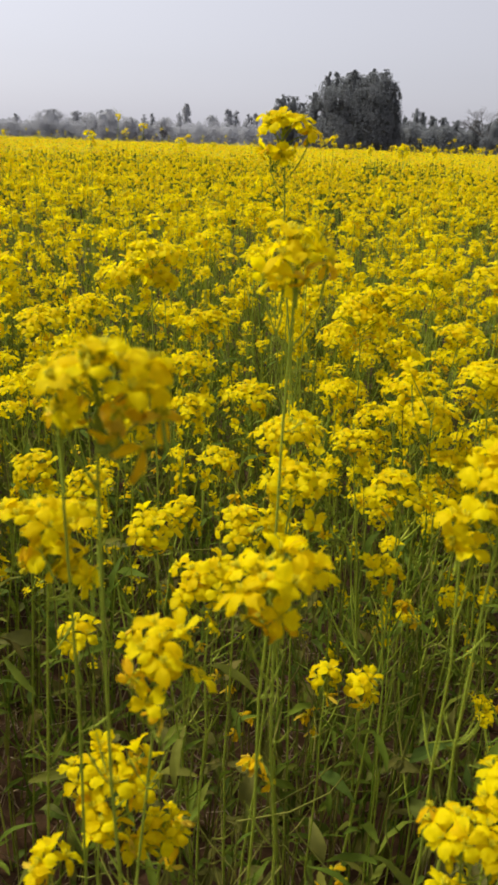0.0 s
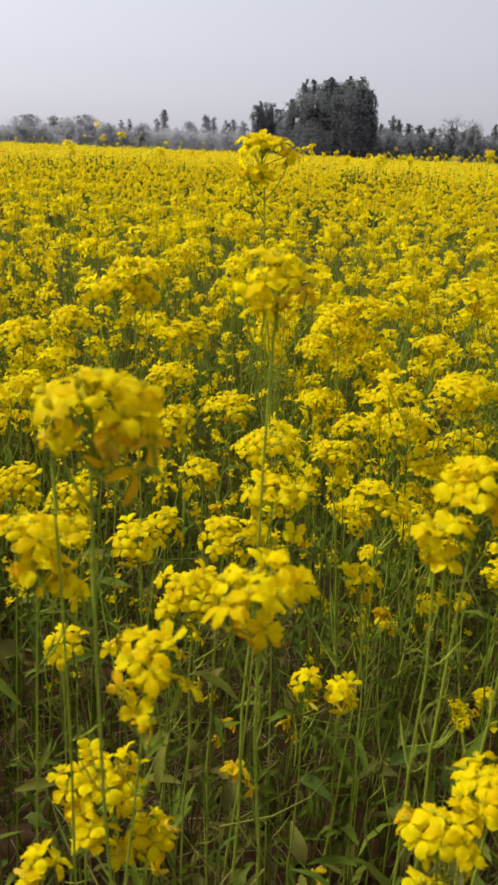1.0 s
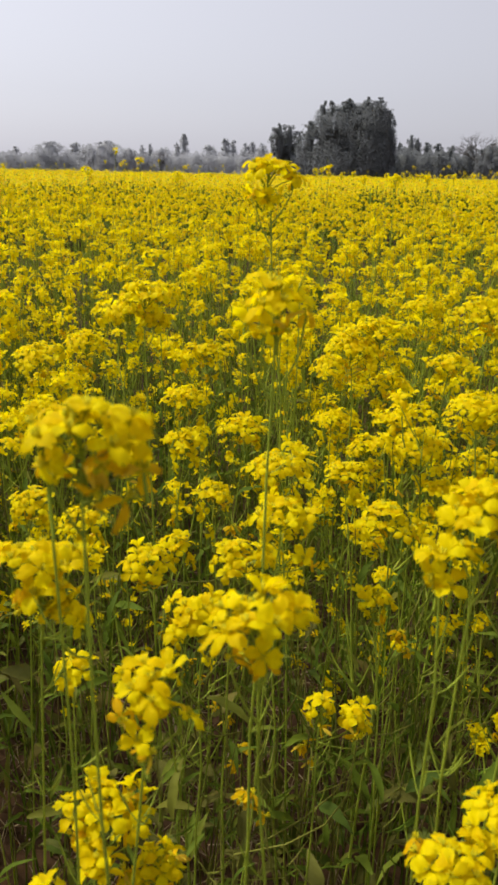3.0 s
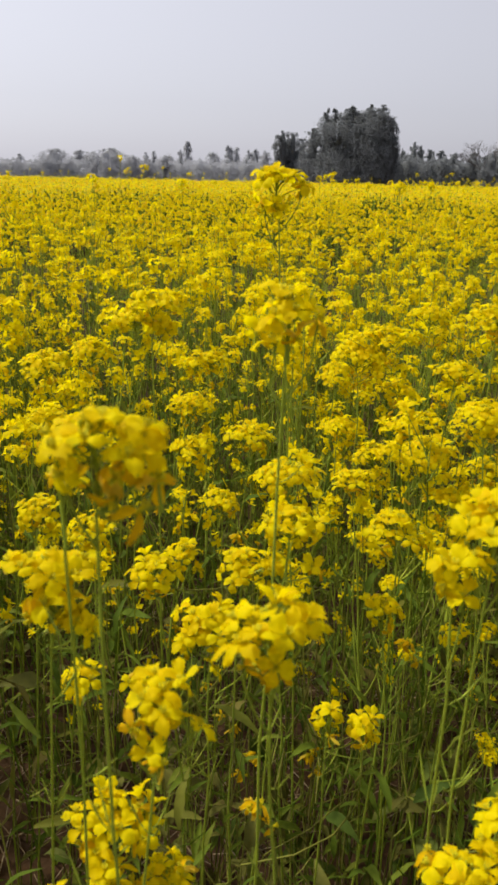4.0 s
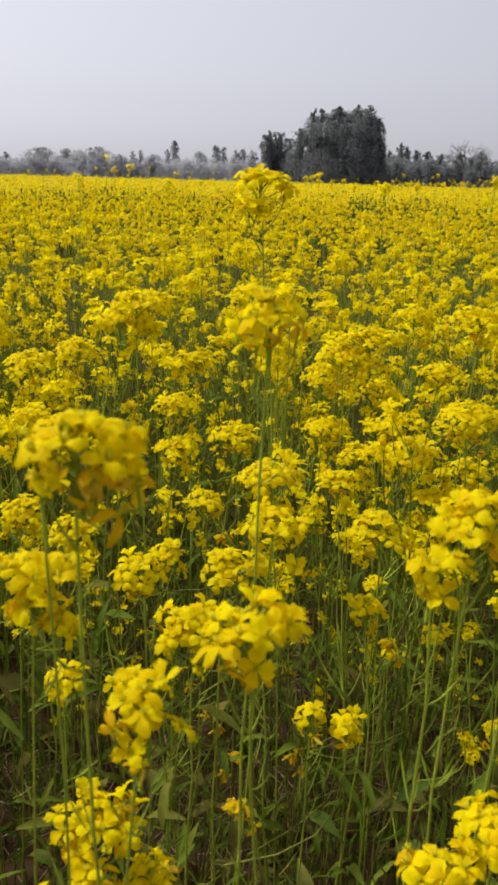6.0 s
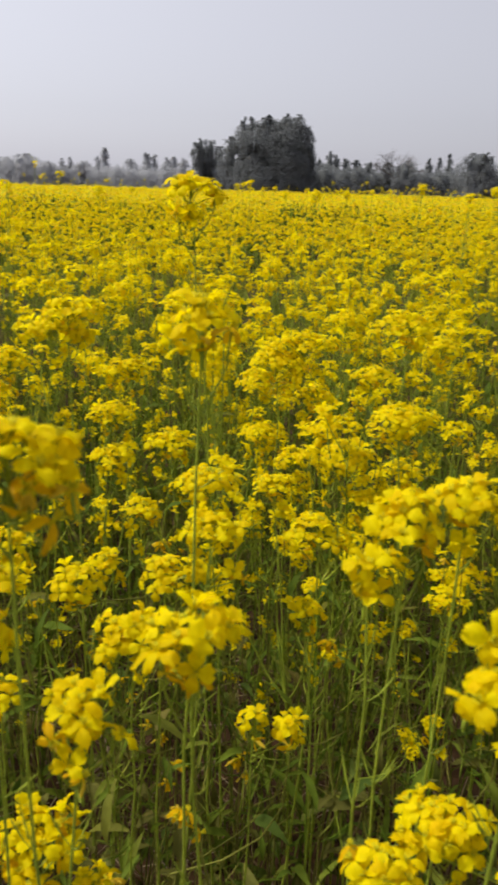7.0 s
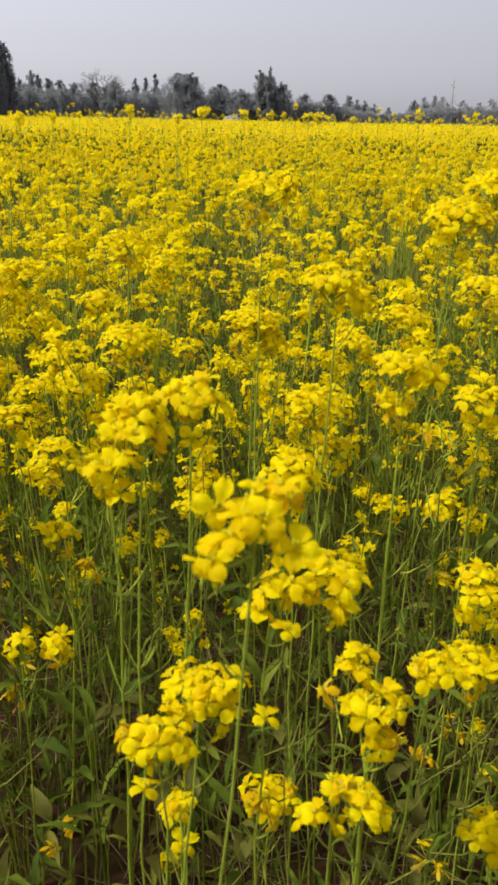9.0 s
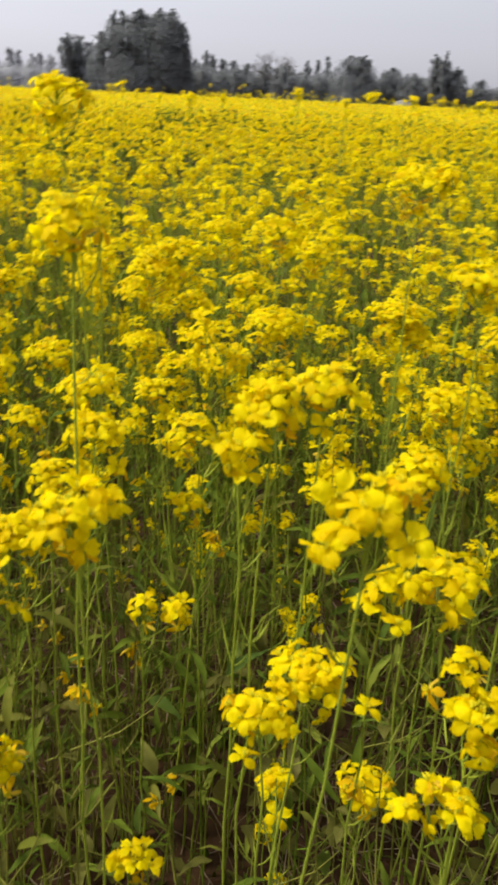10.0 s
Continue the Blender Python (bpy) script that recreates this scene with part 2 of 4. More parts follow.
def add_head_core(geo, rng, places, detail, axis=0.036):
    """Axis, buds and flower stalks."""
    for at, d, size, wilt in places:
        p = np.asarray(at)
        foot = (0, 0, p[2] - 0.010 - 0.3 * math.hypot(p[0], p[1]))
        if detail < 2:
            tube(geo, bent(foot, p, (0, 0, 0.0015), 3 if detail == 0 else 2), [0.0006, 0.0005], 3, S_)
    top = max(at[2] for at, d, size, wilt in places)
    tube(geo, [(0, 0, -axis), (0, 0, -0.5 * axis), (0, 0, top - 0.002)], [0.0010, 0.0009, 0.0008], 4 if detail < 2 else 3, S_)
    if len(places) < 5:
        return
    for i in range({0: 13, 1: 8, 2: 1}[detail]):
        a, r = i * 2.4, 0.0016 * math.sqrt(i)
        d = (r * math.cos(a) * 70, r * math.sin(a) * 70, 1)
        ellipsoid(geo, (r * math.cos(a), r * math.sin(a), top + 0.001 - r * 0.6), d, 0.0013 if detail < 2 else 0.0025, 0.0028, B_)


def head_mesh(seed, detail, width=0.054):
    rng = random.Random(seed)
    geo = Geo()
    places = head_places(rng, width, 0.8, 0.6)
    add_head_core(geo, rng, places, detail)
    for at, d, size, wilt in places:
        add_flower(geo, rng, detail, wilt, facing(d, rng.uniform(0, 6.3), size * (1.12 if detail == 2 else 1)), at)
    return geo


def leaf_geo(seed, detail, broad):
    """A mustard leaf 1 long, along x: narrow above, broad and lobed below, with a folded midrib and wavy rim."""
    rng = random.Random(seed)
    rows, cols = (9, 5) if detail == 0 else ((6, 3) if detail == 1 else (3, 2))
    u, w = np.meshgrid(np.linspace(0, 1, rows), np.linspace(-1, 1, cols), indexing="ij")
    if broad:
        half = 0.17 * np.interp(u, [0, 0.15, 0.3, 0.5, 0.75, 0.92, 1], [0.10, 0.22, 0.5, 0.75, 1.0, 0.7, 0.08])
    else:
        half = 0.085 * np.interp(u, [0, 0.1, 0.35, 0.7, 1], [0.25, 0.5, 1.0, 0.7, 0.04])
    jag = 1 + 0.16 * np.sin(u * 31 + seed) * np.abs(w)
    droop = rng.uniform(0.25, 0.8)
    z = 0.35 * u - droop * u ** 2 + 0.35 * half * np.abs(w) + 0.02 * np.sin(u * 17 + w * 3 + seed) * np.abs(w)
    y = half * w * jag + 0.05 * math.sin(seed) * u ** 2
    geo = Geo()
    geo.add(np.stack([u * (1 - 0.2 * droop * u), y, z], -1).reshape(-1, 3), quads=grid_faces(rows, cols), mat=Y_ if broad else L_)
    return geo


def add_pods(geo, rng, path, count, detail):
    """Young seed pods that stand off the stem below the flowers."""
    for i in range(count):
        s = rng.uniform(0.70, 0.95)
        p = path[min(len(path) - 1, int(s * len(path)))] + np.array([0, 0, rng.uniform(-0.02, 0.02)])
        a, ln = rng.uniform(0, 6.3), rng.uniform(0.022, 0.048)
        out = np.array([math.cos(a), math.sin(a), rng.uniform(0.5, 1.3)])
        out /= np.linalg.norm(out)
        mid = p + out * ln * 0.35
        tube(geo, [p, mid, mid + (out + (0, 0, 0.35)) * ln * 0.7], [0.0005, 0.0011, 0.0003], 4 if detail == 0 else 3, S_)


def stem_path(foot, top, rng, k):
    foot, top = np.asarray(foot, float), np.asarray(top, float)
    sway = rng.uniform(-0.02, 0.02), rng.uniform(-0.02, 0.02), 0
    path = bent(foot, top, sway, k)
    kink = np.array([(rng.uniform(-1, 1), rng.uniform(-1, 1), 0) for _ in range(k)]) * 0.003
    kink[0] = kink[-1] = 0
    return path + kink


FLOWERS = []
for i in range(14):
    g = Geo()
    add_flower(g, random.Random(40 + i), 0, i >= 10)
    FLOWERS.append(g.mesh("flower"))
HEADS = [head_mesh(100 + i, 1, 0.045 + 0.004 * (i % 5)).mesh("flower_head") for i in range(12)]
LEAVES = [leaf_geo(200 + i, 0, False).mesh("leaf") for i in range(6)]
BROAD = [leaf_geo(230 + i, 0, True).mesh("leaf") for i in range(6)]


PODS = []
for i in range(5):
    g = Geo()
    up = 0.6 + 0.2 * i
    tube(g, [(0, 0, 0), (0.010, 0, 0.008 * up), (0.016, 0, 0.016 * up), (0.026, 0.001, 0.034 * up)], [0.0005, 0.0006, 0.0011, 0.0003], 4, S_)
    PODS.append(g.mesh("seed_pod"))


def mustard_plant(head, width, seed, whole_flowers, label="", sides=3, group="mustard plants nearby", more=()):
    """One plant whose chief flower head sits at head (metres) and is width across; the foot is on the ground."""
    rng = random.Random(seed)
    size = min(width / 0.066, 1.25)
    hx, hy, hz = head
    sway = 0.03 if hy < 0.6 else 0.07
    foot = (hx + rng.uniform(-sway, sway) * hz, hy + rng.uniform(-0.3, 1.0) * sway * hz)
    plant = new("mustard_plant")
    plant.location = (foot[0], foot[1], -0.005)
    tagged(plant, label or "green-stemmed mustard plant in yellow flower in the soil", "plant", group)
    top = np.array([hx - foot[0], hy - foot[1], hz + 0.005])
    path = stem_path((0, 0, 0), top - np.array([0, 0, 0.03 * size]), rng, 12)
    thick = rng.uniform(0.0012, 0.0017) * (0.6 + 0.4 * size)
    g = Geo()
    tube(g, path, [thick * 1.3, thick, 0.0008], 6, S_)
    stem = part("stem", g.mesh("stem"), plant)
    for k in range(rng.randint(4, 7) if whole_flowers else 3):
        p = path[min(11, int(rng.uniform(0.72, 0.93) * 12))]
        part("seed_pod", PODS[rng.randrange(5)], plant, at=Matrix.Translation(p) @ Matrix.Rotation(rng.uniform(0, 6.3), 4, "Z") @ Matrix.Scale(rng.uniform(0.5, 0.85), 4))

    def flower_head(at, width, whole, axis=0.036):
        lean = (rng.uniform(-0.18, 0.18), rng.uniform(-0.18, 0.18), 1)
        turn = rng.uniform(0, 6.3)
        if not whole:
            part("flower_head", HEADS[rng.randrange(len(HEADS))], plant, at=Matrix.Translation(at) @ Matrix(facing(lean, turn, width / 0.054).tolist()).to_4x4())
            return
        m = Matrix.Translation(at) @ Matrix(facing(lean, turn).tolist()).to_4x4()
        places = head_places(rng, width, 1.12)
        core = Geo()
        add_head_core(core, rng, places, 0, axis)
        core_ob = part("flower_head", core.mesh("flower_head"), plant, at=m)
        for p, d, s, wilt in places:
            me = FLOWERS[rng.randrange(10, 14) if wilt else rng.randrange(10)]
            part("flower", me, core_ob, at=Matrix.Translation(p) @ Matrix(facing(d, rng.uniform(0, 6.3), s).tolist()).to_4x4())

    flower_head(top, width * (1.15 if whole_flowers else 1.0), whole_flowers)
    tops, lines = [top], [path]
    for bx, by, bz, bw in more:
        end = np.array([bx - foot[0], by - foot[1], bz + 0.005])
        near = min(range(len(tops)), key=lambda q: np.linalg.norm(tops[q] - end))
        if np.linalg.norm(tops[near] - end) < 0.075:
            line, height = lines[near], min(tops[near][2], end[2]) - rng.uniform(0.025, 0.06)
            start = np.array([np.interp(height, line[:, 2], line[:, k]) for k in range(3)])
        else:
            start = path[max(3, min(10, int(11 * (end[2] - 0.10) / top[2])))]
        tops.append(end)
        lines.append(bent(start, end - np.array([0, 0, 0.012]), (end - start) * (0.1, 0.1, -0.03), 7))
        g = Geo()
        tube(g, lines[-1], [0.00075, 0.0006], 5, S_)
        part("branch", g.mesh("branch"), plant)
        flower_head(end, bw * 1.18, True, 0.014)
    for k in range(sides):
        s = rng.uniform(0.5, 0.8)
        p = path[int(s * 11)]
        a = rng.uniform(0, 6.3)
        out = rng.uniform(0.05, 0.11)
        end = np.array([p[0] + out * math.cos(a), p[1] + out * math.sin(a), min(top[2] - rng.uniform(0.03, 0.16), p[2] + 0.30)])
        if end[2] < p[2] + 0.04:
            continue
        g = Geo()
        tube(g, bent(p, end - np.array([0, 0, 0.02]), (0.02 * math.cos(a), 0.02 * math.sin(a), -0.01), 6), [0.0014, 0.0009], 5, S_)
        part("branch", g.mesh("branch"), plant)
        flower_head(end, width * rng.uniform(0.6, 0.85), False)
    for k in range(rng.randint(3, 5)):
        s = rng.uniform(0.06, 0.6)
        p = path[int(s * 11)]
        big = s < 0.4
        ln = rng.uniform(0.038, 0.07) if big else rng.uniform(0.03, 0.06)
        at = Matrix.Translation(p) @ Euler((rng.uniform(-0.5, 0.5), rng.uniform(-0.7, 1.1), rng.uniform(0, 6.3))).to_matrix().to_4x4() @ Matrix.Scale(ln, 4)
        part("leaf", (BROAD if big else LEAVES)[rng.randrange(6)], plant, at=at)
    return plant


# ---- the ground ----
def ground_height(x, y):
    d = np.hypot(x, y)
    bumps = 0.012 * np.sin(x * 9.1 + 1.3 * np.sin(y * 7.0)) * np.sin(y * 8.3 + x * 2.0) + 0.006 * np.sin(x * 31 + y * 17) * np.sin(y * 37 - x * 11)
    return bumps * np.clip(2 - d / 8, 0, 1) - 0.012


g = Geo()
rings = np.concatenate([[0.0], np.geomspace(0.08, 4, 90), np.geomspace(4.6, 1500, 40)])
turns = np.linspace(0, 2 * np.pi, 181)
rr, aa = np.meshgrid(rings, turns, indexing="ij")
gx, gy = rr * np.cos(aa), rr * np.sin(aa)
g.add(np.stack([gx, gy, ground_height(gx, gy)], -1).reshape(-1, 3), quads=grid_faces(len(rings), 181)[:, ::-1], mat=0)
tagged(new("ground", g.mesh("ground", [SOIL])), "dark brown crumbly field soil under the mustard", "ground", kind="structure")

# ---- trees along the far edge of the field ----
def add_cards(geo, centres, size, rng, mat, outward, loose=0.14):
    """Small folded leaf sprays, one at each centre, that face more or less outward."""
    k = len(centres)
    spray = np.array([(0, -0.5, 0), (0.38, 0, 0.05), (0, 0.5, 0), (-0.38, 0, 0.05)])
    n = 0.55 * outward / (np.linalg.norm(outward, axis=1)[:, None] + 1e-9) + np.array([0, 0, 0.6]) + loose * rng.normal(size=(k, 3))
    n /= np.linalg.norm(n, axis=1)[:, None]
    t = np.cross(n, rng.normal(size=(k, 3)))
    t /= np.linalg.norm(t, axis=1)[:, None]
    m = np.stack([t, np.cross(n, t), n], 2) * (size * rng.uniform(0.6, 1.4, k))[:, None, None]
    geo.spread((spray, np.array([(0, 1, 2), (0, 2, 3)]), np.array([mat, mat]), np.zeros((0, 4), int), np.zeros(0, int)), m, centres)


PROFILES = {
    "round": ([0, 0.15, 0.4, 0.7, 0.9, 1], [0.6, 0.9, 1.0, 0.85, 0.5, 0.1]),
    "big": ([0, 0.1, 0.3, 0.6, 0.8, 0.92, 1], [0.9, 1.0, 1.0, 0.96, 0.8, 0.5, 0.1]),
    "bush": ([0, 0.3, 0.7, 1], [1.0, 1.0, 0.8, 0.3]),
    "dome": ([0, 0.3, 0.55, 0.75, 0.9, 1], [1.0, 1.0, 0.94, 0.76, 0.5, 0.15]),
    "conifer": ([0, 0.2, 0.6, 0.88, 1], [1.0, 1.0, 0.72, 0.36, 0.12]),
    "poplar": ([0, 0.15, 0.35, 0.5, 0.62, 0.75, 0.85, 1], [1.0, 1.0, 0.75, 0.95, 0.65, 0.75, 0.5, 0.15]),
    "eucalypt": ([0, 0.2, 0.45, 0.75, 0.95, 1], [0.5, 0.7, 0.9, 1.0, 0.7, 0.2]),
    "umbrella": ([0, 0.4, 0.6, 0.8, 1], [0.2, 0.25, 0.7, 1.0, 0.6]),
}
WORDS = {
    "round": "grey-green broad-crowned tree beyond the field, greyed as by haze", "big": "tall dense dark green tree of a clump beyond the field",
    "dome": "wide tree with a smooth rounded crown beyond the field, greyed as by haze",
    "bush": "low grey-green bush beyond the field edge",
    "conifer": "dark conical evergreen tree beyond the field", "poplar": "narrow upright dark tree beyond the field",
    "eucalypt": "tall open-crowned dark green tree beyond the field", "umbrella": "flat-topped grey-green tree beyond the field",
    "bare": "leafless pale-branched tree among the bushes", "mast": "thin leafless tree standing above the hedge",
}
tree_count = [0]


def bare_limbs(geo, rng, at, way, ln, r, depth):
    end = at + way * ln
    tube(geo, bent(at, end, np.array([rng.uniform(-1, 1), rng.uniform(-1, 1), 0]) * ln * 0.08, 4), [r, r * 0.65], 4 if depth > 2 else 3, 0)
    if depth:
        for _ in range(rng.randint(3, 4)):
            w = way + np.array([rng.uniform(-1, 1), rng.uniform(-1, 1), rng.uniform(-0.25, 0.5)]) * 0.75
            bare_limbs(geo, rng, at + (end - at) * rng.uniform(0.55, 1), w / np.linalg.norm(w), ln * rng.uniform(0.55, 0.8), r * 0.55, depth - 1)


def plant_tree(kind, x, y, w, h):
    tree_count[0] += 1
    seed = 500 + tree_count[0]
    rng, nr = random.Random(seed), np.random.default_rng(seed)
    tree = new("bush" if kind == "bush" else "tree")
    tree.location = (x, y, -0.02)
    tagged(tree, WORDS[kind], "bush" if kind == "bush" else "tree", "trees beyond the field")
    g = Geo()
    if kind in ("bare", "mast"):
        if kind == "bare":
            tube(g, bent((0, 0, 0), (0.2, 0, h * 0.4), (0.15, 0, 0), 5), [0.16, 0.11], 6, 0)
            for k in range(8):
                way = np.array([(k - 3.5) * 0.4, rng.uniform(-0.4, 0.4), 0.95 - 0.1 * abs(k - 3.5)])
                bare_limbs(g, rng, np.array([0.2, 0, h * rng.uniform(0.3, 0.42)]), way / np.linalg.norm(way), h * 0.22, 0.07, 4)
        else:
            tube(g, bent((0, 0, 0), (0.1, 0, h), (0.1, 0, 0), 8), [0.09, 0.02], 5, 0)
            for k in range(26):
                z, s = h * rng.uniform(0.45, 0.97), rng.choice((-1, 1))
                tube(g, bent((0.05, 0, z), (s * rng.uniform(0.2, 0.8), rng.uniform(-0.6, 0.6), z + rng.uniform(0.3, 0.9)), (0, 0, -0.08), 3), [0.02, 0.006], 3, 0)
        part("trunk", g.mesh("trunk", [BARK]), tree, "bare grey branches" if kind == "bare" else "")
        return
    skirt = 0.05 if kind in ("bush", "round", "dome", "conifer", "big") else 0.18
    tube(g, bent((0, 0, 0), (rng.uniform(-0.05, 0.05) * w, 0, h * 0.85), (0.03 * w, 0, 0), 8), [0.009 * h + 0.03, 0.015], 7, 0)
    for k in range(9):
        z, a = h * rng.uniform(0.15, 0.7), rng.uniform(0, 6.3)
        tube(g, bent((0, 0, z), (0.36 * w * math.cos(a), 0.36 * w * math.sin(a), z + h * rng.uniform(0.08, 0.22)), (0, 0, -0.02 * h), 4), [0.004 * h, 0.01], 4, 0)
    part("trunk", g.mesh("trunk", [BARK]), tree)
    us, rs = PROFILES[kind]
    boughs = {"big": 120, "dome": 90, "round": 60, "bush": 40}.get(kind, 46)
    centres = []
    for k in range(boughs):
        u = rng.uniform(0, 1) ** (1.35 if kind == "conifer" else 0.9)
        a = rng.uniform(0, 6.3)
        r = np.interp(u, us, rs) * w / 2 * math.sqrt(rng.uniform(0.55, 1.0))
        c = np.array([r * math.cos(a), r * math.sin(a), h * (skirt + (1 - skirt) * u * 0.99)])
        b = (rng.uniform(0.08, 0.15) * min(w, h) + 0.12) * (0.25 + 0.75 * float(np.interp(u, us, rs)))
        n = max(12, int(2.5 * w * h * 60 / boughs))
        flat = (1, 1, 1.5 if kind in ("poplar", "conifer") else 0.9)
        centres.append(c + np.clip(nr.normal(size=(n, 3)), -1.4, 1.4) * 0.6 * b * np.array(flat))
    core = Geo()
    uu, aa = np.meshgrid(np.linspace(0, 1, 13), np.linspace(0, 2 * np.pi, 21), indexing="ij")
    lumps = 1 + 0.08 * np.sin(aa * 3 + uu * 9 + seed) + 0.05 * np.sin(aa * 7 - uu * 15 + 2 * seed) + 0.05 * np.sin(uu * 27 + aa * 2 + seed)
    rad = np.interp(uu, us, rs) * w / 2 * 0.42 * lumps * np.clip((1 - uu) * 9, 0, 1)
    core.add(np.stack([rad * np.cos(aa), rad * np.sin(aa), h * (skirt + (1 - skirt) * uu * 0.99)], -1).reshape(-1, 3), quads=grid_faces(13, 21), mat=0)
    c = np.concatenate(centres)
    c = c[(c[:, 2] > 0.05) & (c[:, 2] < h * 1.03)]
    g = core
    add_cards(g, c, 0.2, nr, 0, (c - np.array([0, 0, h * 0.42])) * (1, 1, 0.3), 0.42)
    # crowns beyond 165 m take the paler colour with more haze in it
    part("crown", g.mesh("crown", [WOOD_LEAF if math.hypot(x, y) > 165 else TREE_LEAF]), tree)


plant_tree('round', -49.1, 181.5, 2.4, 5.4)
plant_tree('dome', -40.8, 177.4, 9.7, 6.2)
plant_tree('round', -36.1, 180.4, 3.9, 6.4)
plant_tree('umbrella', -33.1, 177.9, 2.5, 6.0)
plant_tree('dome', -29.0, 175.6, 11.5, 6.5)
plant_tree('round', -23.9, 174.4, 4.2, 5.3)
plant_tree('round', -21.8, 178.7, 2.0, 6.1)
plant_tree('poplar', -20.3, 179.9, 1.8, 6.4)
plant_tree('umbrella', -17.1, 171.1, 3.9, 5.5)
plant_tree('conifer', -15.8, 194.4, 4.7, 7.0)
plant_tree('poplar', -14.5, 197.5, 2.9, 9.3)
plant_tree('round', -8.2, 187.8, 4.2, 6.9)
plant_tree('poplar', -4.7, 185.9, 2.6, 8.3)
plant_tree('poplar', -2.9, 186.0, 2.0, 8.0)
plant_tree('conifer', -0.3, 182.0, 3.3, 7.2)
plant_tree('conifer', 1.2, 182.0, 3.7, 7.3)
plant_tree('round', 3.3, 180.0, 3.0, 7.1)
plant_tree('eucalypt', 5.3, 139.9, 3.0, 8.7)
plant_tree('eucalypt', 7.0, 140.8, 2.4, 8.7)
plant_tree('round', 6.3, 141.9, 4.6, 6.9)
plant_tree('eucalypt', 9.2, 149.7, 2.1, 8.2)
plant_tree('dome', 9.8, 133.6, 3.8, 9.0)
plant_tree('big', 16.2, 132.0, 13.6, 11.3)
plant_tree('big', 14.7, 130.2, 8.3, 11.4)
plant_tree('big', 18.3, 128.7, 7.9, 11.6)
plant_tree('poplar', 11.6, 131.5, 2.9, 11.7)
plant_tree('poplar', 12.7, 130.4, 1.8, 11.9)
plant_tree('big', 15.1, 129.1, 3.1, 11.9)
plant_tree('poplar', 17.8, 129.8, 3.4, 12.1)
plant_tree('big', 19.6, 128.5, 3.3, 12.2)
plant_tree('poplar', 21.1, 128.3, 2.8, 10.3)
plant_tree('round', 20.7, 127.3, 3.1, 8.4)
plant_tree('conifer', 25.8, 144.7, 2.8, 6.9)
plant_tree('conifer', 27.7, 144.4, 3.9, 7.8)
plant_tree('conifer', 29.1, 145.1, 3.2, 7.1)
plant_tree('round', 30.1, 142.9, 2.5, 6.7)
plant_tree('round', 31.9, 142.5, 2.5, 6.5)
plant_tree('eucalypt', 33.5, 140.0, 2.2, 6.0)
plant_tree('bush', 35.7, 126.0, 4.1, 5.9)
plant_tree('round', 35.7, 135.4, 3.9, 5.9)
plant_tree('round', 39.2, 136.5, 3.4, 6.3)
plant_tree('poplar', 44.6, 142.2, 1.8, 7.0)
plant_tree('poplar', 46.2, 141.7, 1.6, 7.2)
plant_tree('poplar', 47.7, 141.1, 1.6, 7.8)
plant_tree('dome', 46.7, 125.6, 7.2, 7.3)
plant_tree('round', 47.7, 124.2, 3.2, 7.5)
plant_tree('round', 54.4, 129.0, 4.9, 6.1)
plant_tree('bush', 55.9, 124.0, 4.8, 5.4)
plant_tree('round', 58.1, 121.9, 2.3, 8.1)
plant_tree('round', 59.0, 120.3, 2.1, 8.5)
plant_tree('eucalypt', 59.4, 122.4, 3.2, 7.6)
plant_tree('dome', 60.7, 122.8, 6.7, 5.9)
plant_tree('round', 61.1, 120.4, 3.4, 6.4)
plant_tree('dome', 66.6, 123.1, 3.9, 5.0)
plant_tree('round', 69.0, 119.5, 3.5, 4.9)
plant_tree('conifer', 77.9, 128.2, 2.7, 5.3)
plant_tree('round', 80.2, 129.1, 1.7, 4.6)
plant_tree('conifer', 82.4, 130.1, 2.8, 4.4)
plant_tree('round', 84.9, 130.9, 1.8, 4.0)
plant_tree('conifer', 89.2, 132.8, 1.9, 3.6)
plant_tree('conifer', 95.8, 134.3, 3.2, 4.9)
plant_tree('conifer', 97.9, 134.1, 3.6, 5.4)
plant_tree('conifer', 99.3, 133.0, 3.2, 5.8)
plant_tree('round', 101.7, 133.7, 3.3, 5.6)
plant_tree('round', 107.1, 139.6, 3.2, 5.0)
plant_tree('round', 110.9, 139.2, 3.8, 5.3)
plant_tree('round', 116.0, 140.2, 4.3, 5.0)
plant_tree('conifer', 119.1, 140.2, 4.4, 5.8)
plant_tree('bare', 35.3, 130.3, 5.7, 9.0)
plant_tree('mast', 110.5, 142.1, 1.8, 9.3)

